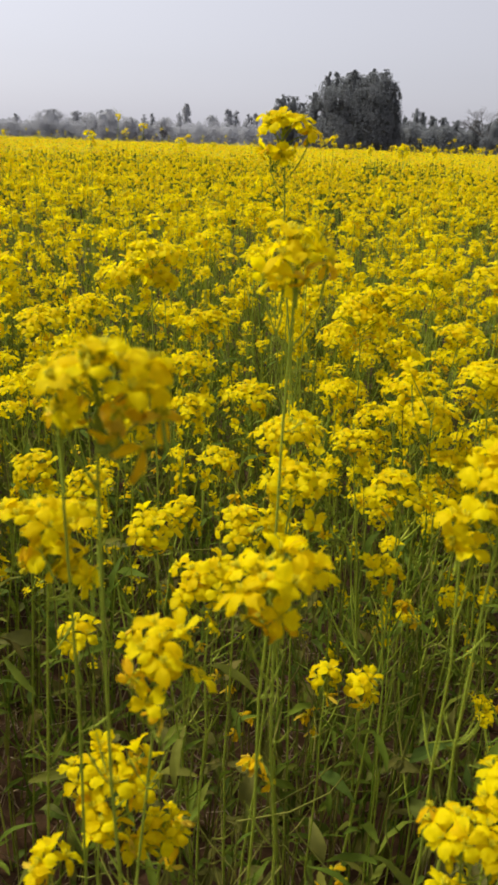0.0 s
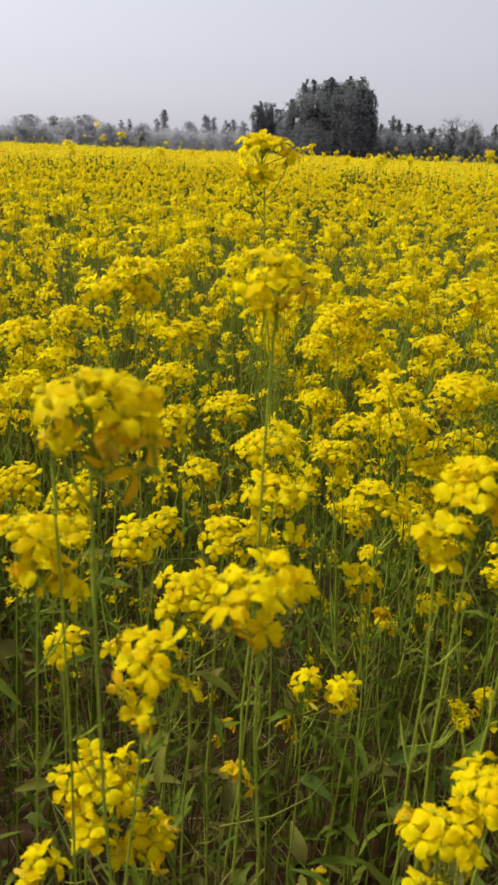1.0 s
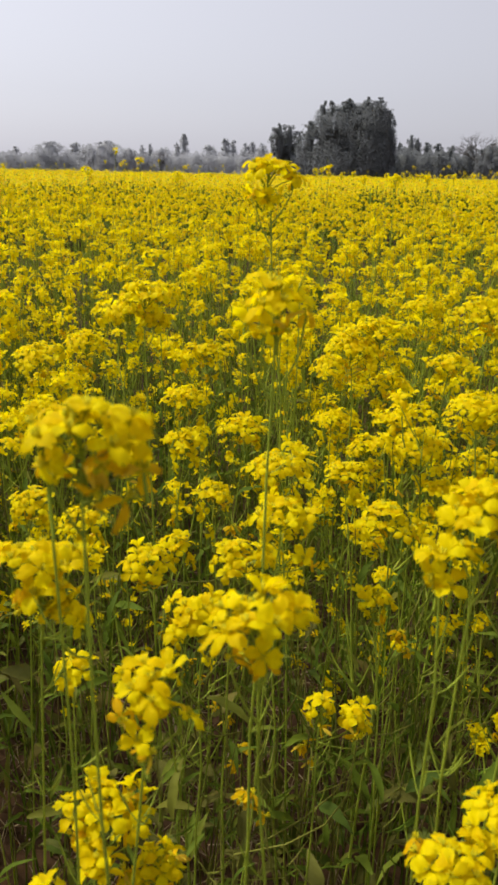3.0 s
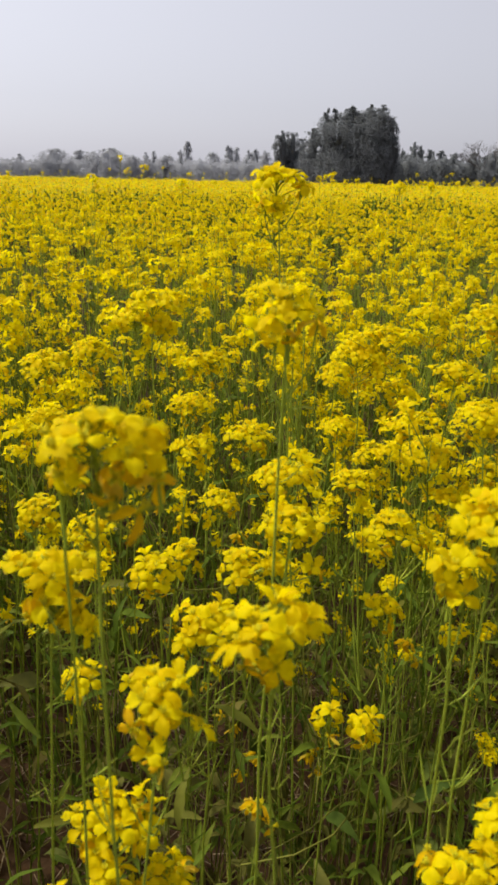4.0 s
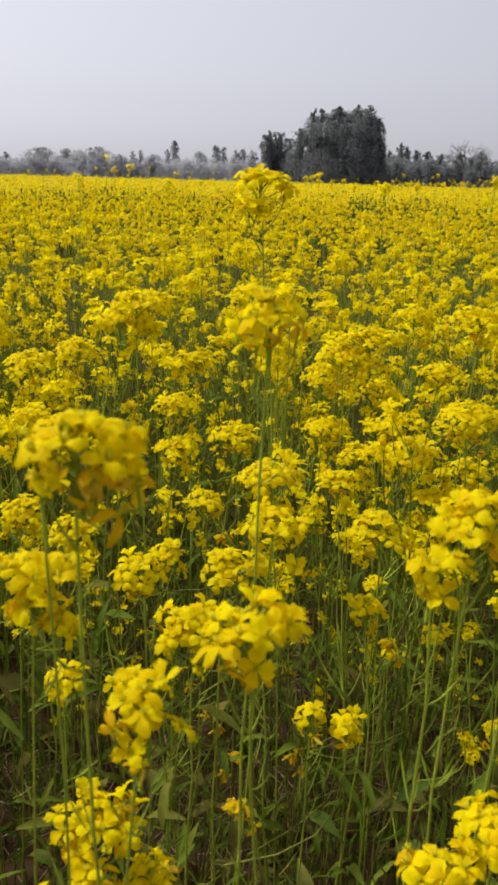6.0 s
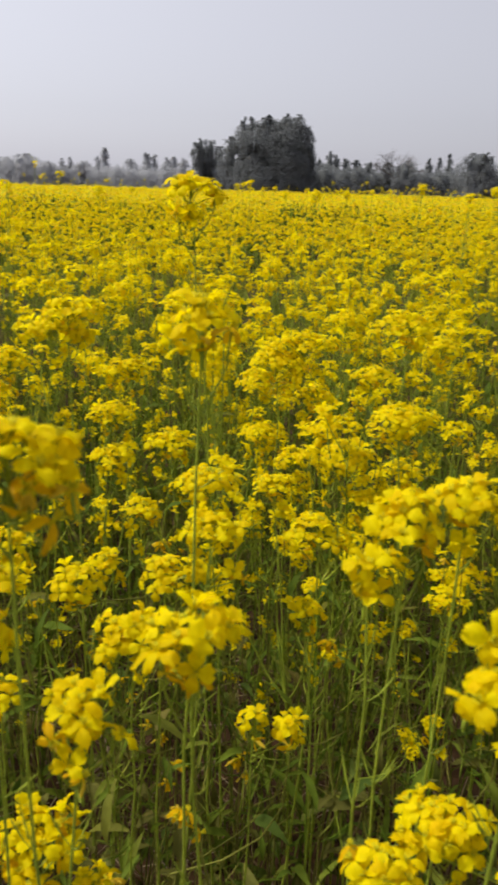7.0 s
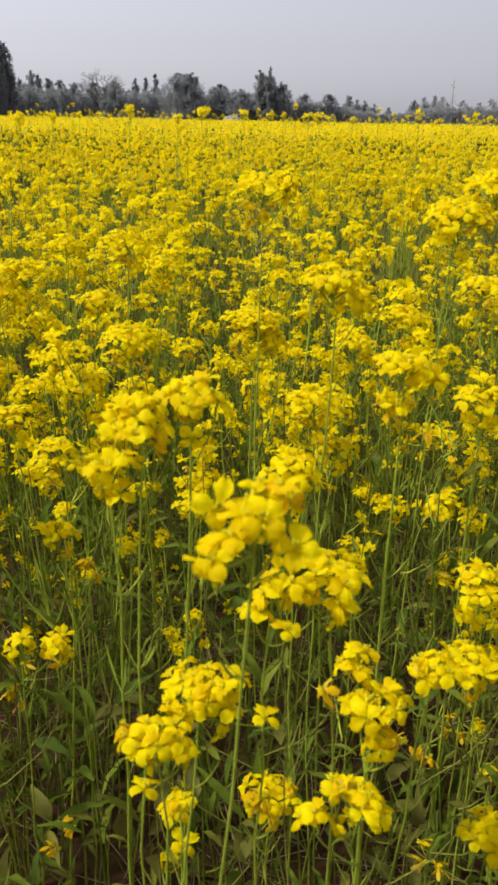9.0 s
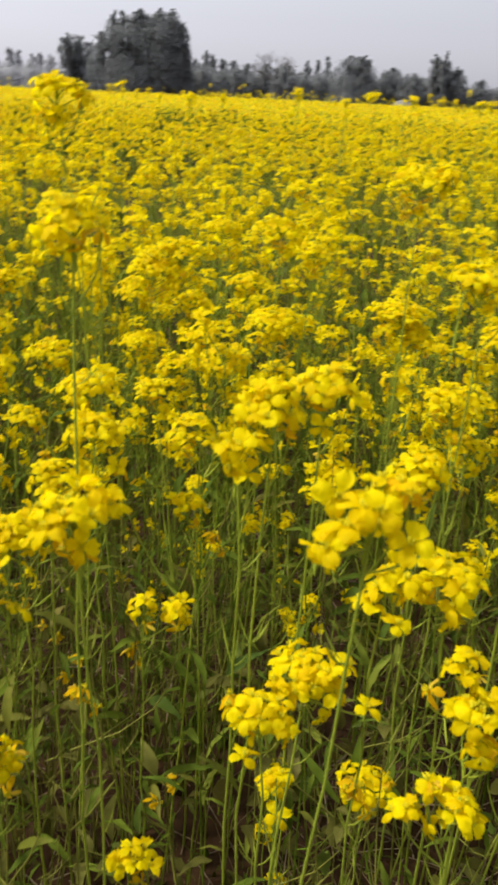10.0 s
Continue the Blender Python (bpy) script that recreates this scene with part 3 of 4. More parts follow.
# hedge and scrub that close the foot of the tree line
def hedge(seed, count, az0, az1, near, far, mat, label):
    """Scrub whose top runs up and down along the edge, seen under the given angles."""
    nr = np.random.default_rng(seed)
    deg = nr.uniform(az0, az1, count)
    dist = near + (far - near) * nr.uniform(0, 1, count) ** 3
    top = np.interp(deg, [-24, -14.5, -7, -3, 1.5, 6, 10.7, 14.4, 17, 23.3, 28, 31, 33.5, 35, 37, 40, 45, 52], [0.9, 0.9, 1.1, 1.1, 1.2, 1.4, 1.65, 1.45, 1.5, 1.65, 1.05, 0.8, 0.42, 0.5, 0.95, 0.9, 0.8, 0.8])
    ragged = 1 + 0.07 * np.sin(deg * 3.1) + 0.06 * np.sin(deg * 7.3 + 1) + 0.06 * np.sin(deg * 17 + 2)
    h = 1.15 + dist * np.tan(np.radians(top)) * ragged
    a = np.radians(deg)
    g = Geo()
    line = np.radians(np.linspace(az0, az1, 400))
    ridge = np.interp(np.degrees(line), np.sort(deg), h[np.argsort(deg)])
    ridge = np.convolve(np.pad(ridge, 3, mode="edge"), np.ones(7) / 7, mode="valid") * 0.85
    strip = []
    for up, back in ((0, 0), (0.6, 0.15), (0.94, 0.5), (1.0, 1.3), (0.0, 8.0)):
        rr = near + 1.2 + back + 0.5 * np.sin(line * 140 + up * 5) + 0.4 * np.sin(line * 330)
        strip.append(np.stack([rr * np.sin(line), rr * np.cos(line), ridge * up], -1))
    g.add(np.array(strip).reshape(-1, 3), quads=grid_faces(5, 400), mat=0)
    add_cards(g, np.stack([dist * np.sin(a), dist * np.cos(a), h * nr.uniform(0, 1, count) ** 0.75], 1), 0.34, nr, 0, np.stack([-np.sin(a), -np.cos(a), np.full(count, 0.08)], 1), 0.08)
    tagged(new("hedge", g.mesh("hedge", [mat])), label, "hedge", kind="stuff")


# both hedges wear foliage colours that have the haze mixed in
hedge(77, 18000, -24, 4, 178, 196, WOOD_LEAF, "scrub and low trees beyond the field, paled as by haze")
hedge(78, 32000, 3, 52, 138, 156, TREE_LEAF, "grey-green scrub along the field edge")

# mound under a pale sheet at the field edge
g = Geo()
u, a = np.meshgrid(np.linspace(0, 1, 12), np.linspace(0, 2 * np.pi, 33), indexing="ij")
fold = 1 + 0.05 * np.sin(a * 9) * u + 0.03 * np.sin(a * 4 + 1)
g.add(np.stack([1.15 * np.sin(u * 1.57) * np.cos(a) * fold, 1.15 * np.sin(u * 1.57) * np.sin(a) * fold, 1.42 * np.cos(u * 1.57) ** 0.7], -1).reshape(-1, 3), quads=grid_faces(12, 33), mat=0)
ob = new("covered_mound", g.mesh("covered_mound", [SHEET]))
ob.location = (80 * math.sin(radians(23.7)), 80 * math.cos(radians(23.7)), -0.01)
tagged(ob, "pale grey sheet-covered mound at the field edge", "mound")

# ---- the plants by which the camera stands, one by one ----
plant_count = [0]
TAKEN = []


def hero(x, y, z, width, more=()):
    plant_count[0] += 1
    TAKEN.append((x, y))
    mustard_plant((x, y, z), width, 1000 + plant_count[0], True, sides=0 if y < 0.9 else 1 + plant_count[0] % 3, more=more)


def tall(x, y, z, width):
    plant_count[0] += 1
    TAKEN.append((x, y))
    mustard_plant((x, y, z - 0.01), width * 0.8, 1000 + plant_count[0], False, label="tall mustard plant whose yellow head tops the field", sides=1, group="tall mustard plants")


hero(0.034, 0.812, 1.172, 0.049, more=[(0.057, 0.810, 1.167, 0.019), (0.020, 0.812, 1.147, 0.013)])
hero(0.030, 0.472, 1.096, 0.032, more=[(0.011, 0.471, 1.083, 0.012), (0.023, 0.468, 1.071, 0.013), (0.047, 0.468, 1.081, 0.010)])
hero(-0.100, 0.872, 1.039, 0.050, more=[(-0.087, 0.869, 1.013, 0.025)])
hero(-0.056, 0.297, 1.067, 0.040, more=[(-0.069, 0.293, 1.063, 0.014), (-0.037, 0.298, 1.062, 0.019), (-0.046, 0.293, 1.050, 0.018), (-0.030, 0.295, 1.050, 0.010), (-0.038, 0.290, 1.038, 0.012)])
hero(-0.086, 0.360, 1.023, 0.019)
hero(-0.114, 0.437, 0.937, 0.050, more=[(-0.110, 0.428, 0.919, 0.027), (-0.096, 0.426, 0.909, 0.021), (-0.084, 0.425, 0.904, 0.014)])
hero(0.021, 0.348, 0.951, 0.047, more=[(0.036, 0.347, 0.951, 0.020), (0.006, 0.342, 0.939, 0.014), (0.023, 0.340, 0.938, 0.013)])
hero(-0.019, 0.578, 0.821, 0.050, more=[(-0.034, 0.570, 0.807, 0.026), (-0.020, 0.556, 0.784, 0.015)])
hero(-0.038, 0.358, 0.902, 0.037, more=[(-0.020, 0.352, 0.891, 0.020), (-0.051, 0.346, 0.887, 0.012), (-0.044, 0.342, 0.880, 0.012), (-0.036, 0.335, 0.871, 0.011)])
hero(0.094, 0.659, 0.670, 0.029, more=[(0.129, 0.649, 0.664, 0.032), (0.097, 0.644, 0.650, 0.015), (0.125, 0.636, 0.646, 0.015)])
hero(-0.087, 0.451, 0.737, 0.046, more=[(-0.062, 0.455, 0.738, 0.022), (-0.062, 0.441, 0.723, 0.022), (-0.097, 0.433, 0.721, 0.023), (-0.083, 0.422, 0.708, 0.027)])
hero(-0.045, 0.443, 0.689, 0.032, more=[(-0.064, 0.433, 0.682, 0.024)])
hero(-0.108, 0.375, 0.735, 0.024, more=[(-0.112, 0.369, 0.731, 0.018)])
hero(0.181, 0.387, 0.790, 0.052, more=[(0.194, 0.377, 0.785, 0.025), (0.217, 0.356, 0.775, 0.014)])
hero(0.140, 0.361, 0.782, 0.044, more=[(0.123, 0.369, 0.785, 0.016), (0.151, 0.347, 0.772, 0.016), (0.125, 0.343, 0.759, 0.012)])
hero(0.197, 0.441, 0.987, 0.042, more=[(0.213, 0.434, 0.985, 0.015)])
hero(0.157, 0.426, 0.982, 0.042, more=[(0.141, 0.429, 0.975, 0.022), (0.166, 0.418, 0.968, 0.016)])
hero(0.129, 0.411, 0.958, 0.030, more=[(0.135, 0.403, 0.944, 0.013)])
hero(0.175, 0.781, 0.817, 0.056, more=[(0.196, 0.770, 0.803, 0.014)])
hero(0.047, 0.635, 0.884, 0.046, more=[(0.072, 0.631, 0.881, 0.016), (0.070, 0.619, 0.854, 0.017)])
hero(0.006, 0.750, 0.785, 0.050, more=[(0.039, 0.750, 0.789, 0.027)])
hero(0.161, 0.260, 0.992, 0.033, more=[(0.143, 0.269, 0.992, 0.016), (0.175, 0.255, 0.996, 0.018), (0.144, 0.259, 0.976, 0.025), (0.175, 0.245, 0.980, 0.016), (0.133, 0.259, 0.970, 0.010)])
hero(0.279, 0.378, 0.864, 0.049, more=[(0.264, 0.378, 0.851, 0.024), (0.281, 0.361, 0.844, 0.020)])
hero(0.227, 0.367, 0.874, 0.030, more=[(0.213, 0.363, 0.858, 0.019), (0.228, 0.348, 0.850, 0.011)])
hero(0.396, 0.469, 0.981, 0.053, more=[(0.410, 0.453, 0.969, 0.028), (0.382, 0.465, 0.946, 0.019), (0.403, 0.442, 0.930, 0.012)])
hero(0.269, 0.301, 0.810, 0.043, more=[(0.269, 0.320, 0.828, 0.027), (0.265, 0.285, 0.793, 0.019), (0.245, 0.321, 0.812, 0.012), (0.275, 0.279, 0.794, 0.012)])
hero(0.337, 0.323, 0.809, 0.030, more=[(0.326, 0.324, 0.801, 0.017)])
hero(0.249, 0.274, 0.756, 0.036, more=[(0.237, 0.289, 0.761, 0.017), (0.220, 0.284, 0.747, 0.023)])
hero(0.259, 0.418, 0.628, 0.044, more=[(0.241, 0.419, 0.620, 0.019), (0.276, 0.413, 0.631, 0.016)])
hero(0.176, 0.427, 0.635, 0.026, more=[(0.174, 0.407, 0.618, 0.016)])
hero(0.311, 0.501, 0.889, 0.045, more=[(0.322, 0.488, 0.876, 0.019)])
hero(0.055, 0.396, 0.613, 0.031, more=[(0.040, 0.393, 0.610, 0.018)])
hero(0.398, 0.587, 1.029, 0.050, more=[(0.416, 0.571, 1.016, 0.026), (0.383, 0.597, 1.033, 0.024)])
hero(0.435, 0.824, 1.092, 0.064, more=[(0.460, 0.812, 1.100, 0.034)])
hero(0.494, 0.965, 0.905, 0.076, more=[(0.514, 0.948, 0.877, 0.040)])
hero(0.565, 0.636, 1.080, 0.060, more=[(0.605, 0.626, 1.106, 0.056)])
hero(0.314, 0.973, 1.014, 0.060)
hero(-0.143, 1.065, 0.990, 0.062, more=[(-0.103, 1.055, 1.016, 0.058)])
hero(0.718, 0.755, 0.971, 0.058)
hero(0.337, 1.428, 0.945, 0.068)
hero(0.470, 1.288, 0.928, 0.064)
hero(0.177, 1.191, 0.923, 0.078, more=[(0.217, 1.181, 0.949, 0.073)])
hero(0.549, 0.541, 0.912, 0.058)
hero(0.291, 0.905, 0.910, 0.068)
hero(0.697, 0.885, 0.907, 0.064)
hero(0.331, 1.211, 0.896, 0.059)
hero(-0.310, 1.218, 0.892, 0.074)
hero(-0.252, 1.334, 0.889, 0.074)
hero(0.429, 0.673, 0.885, 0.061)
hero(0.508, 0.991, 0.882, 0.073)
hero(-0.205, 0.960, 0.870, 0.056)
hero(-0.130, 0.905, 0.842, 0.050)
hero(-0.265, 1.060, 0.850, 0.058)
hero(-0.065, 1.010, 0.830, 0.054)
hero(-0.235, 0.850, 0.800, 0.046)
hero(-0.020, 0.900, 0.795, 0.044)
hero(0.053, 0.782, 0.877, 0.065)
hero(0.248, 1.222, 0.859, 0.059)
hero(0.161, 1.340, 0.856, 0.064)
hero(-0.057, 1.451, 0.853, 0.068)
hero(0.236, 1.064, 0.850, 0.070)
hero(0.683, 1.002, 0.846, 0.069)
hero(0.483, 0.756, 0.842, 0.061)
hero(0.249, 1.001, 0.829, 0.067)
hero(0.140, 0.913, 0.822, 0.046)
hero(0.321, 0.976, 0.817, 0.046)
hero(0.015, 1.130, 0.808, 0.064)
hero(-0.159, 0.795, 0.806, 0.048)
hero(-0.081, 0.695, 0.804, 0.049)
hero(-0.090, 1.333, 0.798, 0.069)
hero(0.457, 0.407, 0.792, 0.051, more=[(0.429, 0.385, 0.737, 0.051)])
hero(0.438, 1.325, 0.789, 0.068)
hero(-0.060, 0.794, 0.776, 0.038)
hero(0.204, 1.154, 0.776, 0.059)
hero(0.519, 0.767, 0.775, 0.048)
hero(0.273, 0.975, 0.775, 0.046)
hero(0.180, 1.314, 0.767, 0.069)
hero(-0.135, 0.594, 0.748, 0.034)
hero(0.158, 0.757, 0.732, 0.041)
hero(0.643, 0.704, 0.699, 0.046)
hero(0.397, 0.299, 0.638, 0.046, more=[(0.390, 0.283, 0.664, 0.028)])
tall(-0.51, 4.15, 1.23, 0.065)
tall(-0.54, 2.94, 1.17, 0.072)
tall(-0.28, 3.57, 1.16, 0.066)
tall(0.50, 5.96, 1.20, 0.059)
tall(0.90, 7.93, 1.17, 0.056)
tall(0.89, 6.93, 1.19, 0.059)
tall(0.70, 4.93, 1.16, 0.077)
tall(0.64, 3.53, 1.17, 0.071)
tall(1.20, 5.86, 1.18, 0.059)
tall(1.27, 5.85, 1.16, 0.067)
tall(1.24, 3.99, 1.20, 0.065)
tall(1.49, 8.86, 1.19, 0.063)
tall(2.36, 8.67, 1.19, 0.063)
tall(2.45, 8.64, 1.18, 0.063)
tall(0.25, 7.98, 1.19, 0.067)
tall(-0.33, 7.98, 1.15, 0.067)
tall(1.34, 4.29, 1.22, 0.063)
tall(1.87, 4.63, 1.21, 0.077)
tall(1.89, 4.08, 1.20, 0.063)
tall(1.74, 4.68, 1.18, 0.070)
tall(2.68, 5.36, 1.21, 0.067)
tall(2.76, 5.32, 1.21, 0.051)
tall(1.27, 5.85, 1.17, 0.059)
tall(2.68, 7.53, 1.17, 0.056)
tall(0.69, 3.88, 1.17, 0.079)
tall(1.47, 6.78, 1.18, 0.059)
tall(1.73, 4.63, 1.18, 0.063)
tall(1.88, 4.57, 1.22, 0.070)
tall(2.07, 4.49, 1.21, 0.063)
tall(1.93, 3.45, 1.19, 0.079)
tall(1.97, 3.42, 1.19, 0.073)
tall(2.35, 3.18, 1.21, 0.073)
tall(3.39, 4.90, 1.22, 0.059)
tall(3.68, 5.90, 1.19, 0.069)
tall(3.64, 7.07, 1.21, 0.067)
tall(4.45, 5.35, 1.23, 0.069)
tall(3.89, 4.52, 1.21, 0.076)

# ---- the rest of the field ----
rng = random.Random(5)
FIELD_FROM, FIELD_TO = -31.0, 56.0


def scatter(r0, r1, per_m2, seed):
    """Random places in the sector from r0 to r1 metres, not on those taken."""
    nr = np.random.default_rng(seed)
    a0, a1 = radians(FIELD_FROM), radians(FIELD_TO)
    k = int((a1 - a0) / 2 * (r1 ** 2 - r0 ** 2) * per_m2)
    r = np.sqrt(nr.uniform(r0 ** 2, r1 ** 2, k))
    a = nr.uniform(a0, a1, k)
    return np.stack([r * np.sin(a), r * np.cos(a)], 1), nr


spots, nr = scatter(1.0, 2.6, 43, 11)
for x, y in spots:
    if min((x - p) ** 2 + (y - q) ** 2 for p, q in TAKEN) < 0.09 ** 2:
        continue
    z = min(1.03, max(0.66, rng.gauss(0.88, 0.075)))
    if math.hypot(x, y) < 1.4:
        z -= 0.08
    plant_count[0] += 1
    mustard_plant((x, y, z), rng.uniform(0.04, 0.07), 1000 + plant_count[0], False, sides=rng.randint(3, 5))


# short late plants in the gaps between the near ones
spots, nr = scatter(0.5, 1.05, 52, 12)
for x, y in spots:
    if math.atan2(x, y) < radians(17) or min((x - p) ** 2 + (y - q) ** 2 for p, q in TAKEN) < 0.06 ** 2:
        continue
    plant_count[0] += 1
    mustard_plant((x, y, rng.uniform(0.42, 0.72)), rng.uniform(0.028, 0.05), 1000 + plant_count[0], False, label="short late mustard plant with a small yellow head", sides=rng.randint(1, 3), group="short mustard plants")


def field_plant(seed, detail):
    """A whole plant as plain arrays, foot at the origin, for the growth farther off."""
    rng = random.Random(seed)
    geo = Geo()
    h = rng.uniform(0.80, 0.98)
    top = np.array([rng.uniform(-0.05, 0.05), rng.uniform(-0.05, 0.05), h])
    path = stem_path((0, 0, 0.0), top, rng, 5 if detail < 3 else 3)
    tube(geo, path, [0.0026, 0.0012], 3, S_)
    ends = [(top, rng.uniform(0.75, 1.05))]
    for k in range(rng.randint(3, 5)):
        p = path[int(rng.uniform(0.5, 0.8) * (len(path) - 1))]
        a, out = rng.uniform(0, 6.3), rng.uniform(0.05, 0.13)
        end = np.array([p[0] + out * math.cos(a), p[1] + out * math.sin(a), h - rng.uniform(0.02, 0.16)])
        if detail < 3:
            tube(geo, bent(p, end, (0, 0, -0.01), 3), [0.0018, 0.001], 3, S_)
        ends.append((end, rng.uniform(0.55, 0.9)))
    for end, size in ends:
        if detail == 2:
            made = head_mesh(rng.randrange(9999), 2, rng.uniform(0.045, 0.058)).arrays()
            geo.spread(made, [facing((rng.uniform(-0.25, 0.25), rng.uniform(-0.25, 0.25), 1), rng.uniform(0, 6.3), size)], [end])
        else:
            for k in range(13):
                a, s = k * 2.4, math.sqrt((k + 0.5) / 13)
                d = (math.cos(a) * s * 1.3, math.sin(a) * s * 1.3, 1.15 - s * 0.75)
                v = np.array([(-0.008, -0.0075, 0), (0.008, -0.0075, 0.002), (0.008, 0.0075, 0), (-0.008, 0.0075, -0.002)]) * size * rng.uniform(0.85, 1.25)
                c = end + np.array([math.cos(a) * 0.024 * s, math.sin(a) * 0.024 * s, 0.010 - 0.028 * s * s + rng.uniform(-0.004, 0.004)]) * size
                geo.add(v @ facing(d, a + rng.uniform(-0.5, 0.5)).T + c, quads=[(0, 1, 2, 3)], mat=W_ if rng.random() < 0.22 else P_)
    if detail == 2:
        add_pods(geo, rng, path, 9, 1)
    for k in range(4 if detail == 2 else 2):
        p = path[int(rng.uniform(0.1, 0.75) * (len(path) - 1))]
        m = np.array(Euler((rng.uniform(-0.3, 0.3), rng.uniform(-0.8, 0.1), rng.uniform(0, 6.3))).to_matrix()) * rng.uniform(0.07, 0.15)
        geo.spread(leaf_geo(rng.randrange(999), 1 if detail == 2 else 2, rng.random() < 0.5).arrays(), [m], [p])
    return geo.arrays()


def clump(seed, tops, small, large):
    """The yellow top of a few plants, for the field far off."""
    rng = random.Random(seed)
    geo = Geo()
    for k in range(tops):
        c = np.array([rng.gauss(0, 0.11), rng.gauss(0, 0.11), 0.90 + rng.gauss(0, 0.055)])
        s, spin, lean = rng.uniform(small, large), rng.uniform(0, 6), rng.uniform(-0.25, 0.25)
        rim = [(s * f * math.cos(spin + j * 1.571), s * f * math.sin(spin + j * 1.571), -s * (0.75 + lean * math.cos(j)) * h) for j in range(4) for f, h in ((rng.uniform(0.85, 1.15), rng.uniform(0.7, 1.2)),)]
        geo.add(np.array([(0, 0, 0.1 * s)] + rim) + c, tris=[(0, 1 + j, 1 + (j + 1) % 4) for j in range(4)], mat=P_ if rng.random() < 0.55 else (B_ if rng.random() < 0.35 else W_))
    for k in range(7):
        x, y, a, z = rng.gauss(0, 0.10), rng.gauss(0, 0.10), rng.uniform(0, 3.1), rng.uniform(0.78, 0.90)
        c, s = 0.022 * math.cos(a), 0.022 * math.sin(a)
        geo.add([(x - c, y - s, 0.3), (x + c, y + s, 0.3), (x + 0.5 * c, y + 0.5 * s, z), (x - 0.5 * c, y - 0.5 * s, z)], quads=[(0, 1, 2, 3)], mat=L_ if k % 3 else S_)
    return geo.arrays()


def sow(name, label, makers, r0, r1, per_m2, seed, spread_z):
    spots, nr = scatter(r0, r1, per_m2, seed)
    geo = Geo()
    pick = nr.integers(0, len(makers), len(spots))
    turn, size = nr.uniform(0, 6.3, len(spots)), 1 + nr.normal(0, spread_z, len(spots))
    x, y = spots.T
    size += 0.035 * np.sin(x * 1.7 + 0.8 * y) + 0.03 * np.sin(y * 2.3 - x * 0.9 + 1) + 0.025 * np.sin(x * 0.45 - y * 0.31)
    size = np.clip(size, 0.76, 1.14)
    c, s, o = np.cos(turn), np.sin(turn), np.zeros(len(spots))
    m = np.stack([c, -s, o, s, c, o, o, o, size], 1).reshape(-1, 3, 3)
    at = np.concatenate([spots, np.full((len(spots), 1), -0.01)], 1)
    for i, made in enumerate(makers):
        geo.spread(made, m[pick == i], at[pick == i])
    tagged(new(name, geo.mesh(name)), label, "crop" if "crop" in name else "foliage", kind="stuff")


sow("mustard_crop", "dense yellow-flowering mustard crop standing in the field", [field_plant(3000 + i, 2) for i in range(14)], 2.6, 5.6, 30, 21, 0.08)
sow("mustard_crop", "yellow-flowering mustard crop farther into the field", [field_plant(3100 + i, 3) for i in range(14)], 5.6, 12.0, 29, 22, 0.07)
sow("mustard_crop", "yellow tops of the mustard crop well into the field", [clump(3150 + i, 21, 0.014, 0.024) for i in range(12)], 12.0, 21.0, 22, 26, 0.06)
sow("mustard_crop", "far yellow sweep of the mustard field", [clump(3200 + i, 11, 0.022, 0.036) for i in range(12)], 21.0, 40.0, 7.8, 23, 0.065)
sow("mustard_crop", "farthest yellow strip of the mustard field", [clump(3250 + i, 9, 0.03, 0.05) for i in range(12)], 40.0, 75.0, 2.1, 27, 0.06)


def stalk(seed):
    """A single stalk that overtops the crop, with a small domed head and one or two below it."""
    rng = random.Random(seed)
    geo = Geo()
    h = rng.uniform(1.15, 1.26)
    top = np.array([rng.uniform(-0.04, 0.04), rng.uniform(-0.04, 0.04), h])
    path = stem_path((0, 0, 0), top, rng, 5)
    tube(geo, path, [0.0026, 0.0012], 3, S_)
    ends = [(top, rng.uniform(0.8, 1.2))]
    for k in range(rng.randint(0, 2)):
        end = top + np.array([rng.uniform(-0.08, 0.08), rng.uniform(-0.08, 0.08), -rng.uniform(0.04, 0.14)])
        tube(geo, [path[3], end], [0.0016, 0.001], 3, S_)
        ends.append((end, rng.uniform(0.5, 0.9)))
    for end, size in ends:
        made = head_mesh(rng.randrange(9999), 2, rng.uniform(0.045, 0.058)).arrays()
        geo.spread(made, [facing((rng.uniform(-0.2, 0.2), rng.uniform(-0.2, 0.2), 1), 0.0, size)], [end])
    add_pods(geo, rng, path, 5, 1)
    return geo.arrays()


sow("tall_mustard_crop", "scattered taller mustard stalks that overtop the field", [stalk(3400 + i) for i in range(12)], 4.5, 32.0, 0.42, 28, 0.015)

FIELD_FROM, FIELD_TO = 10.0, 52.0
sow("tall_mustard_crop", "scattered taller mustard stalks where the field thins out", [stalk(3420 + i) for i in range(12)], 5.0, 34.0, 0.5, 30, 0.015)
FIELD_FROM, FIELD_TO = -31.0, 56.0

# ---- low growth, dry straw and fallen bits between the stems ----
spots, nr = scatter(0.2, 3.2, 380, 31)
geo = Geo()
low = [leaf_geo(4000 + i, 1, i % 2 > 0).arrays() for i in range(10)]
pick = nr.integers(0, 10, len(spots))
eul = [np.array(Euler((nr.uniform(-0.9, 0.9), nr.uniform(-0.6, 1.3), nr.uniform(0, 6.3))).to_matrix()) * nr.uniform(0.03, 0.075) for _ in spots]
at = np.concatenate([spots, nr.uniform(0.03, 0.60, (len(spots), 1))], 1)
for i in range(10):
    geo.spread(low[i], np.array(eul)[pick == i], at[pick == i])
tagged(new("low_leaves", geo.mesh("low_leaves")), "dark green lower leaves crowding between the stems", "foliage", kind="stuff")


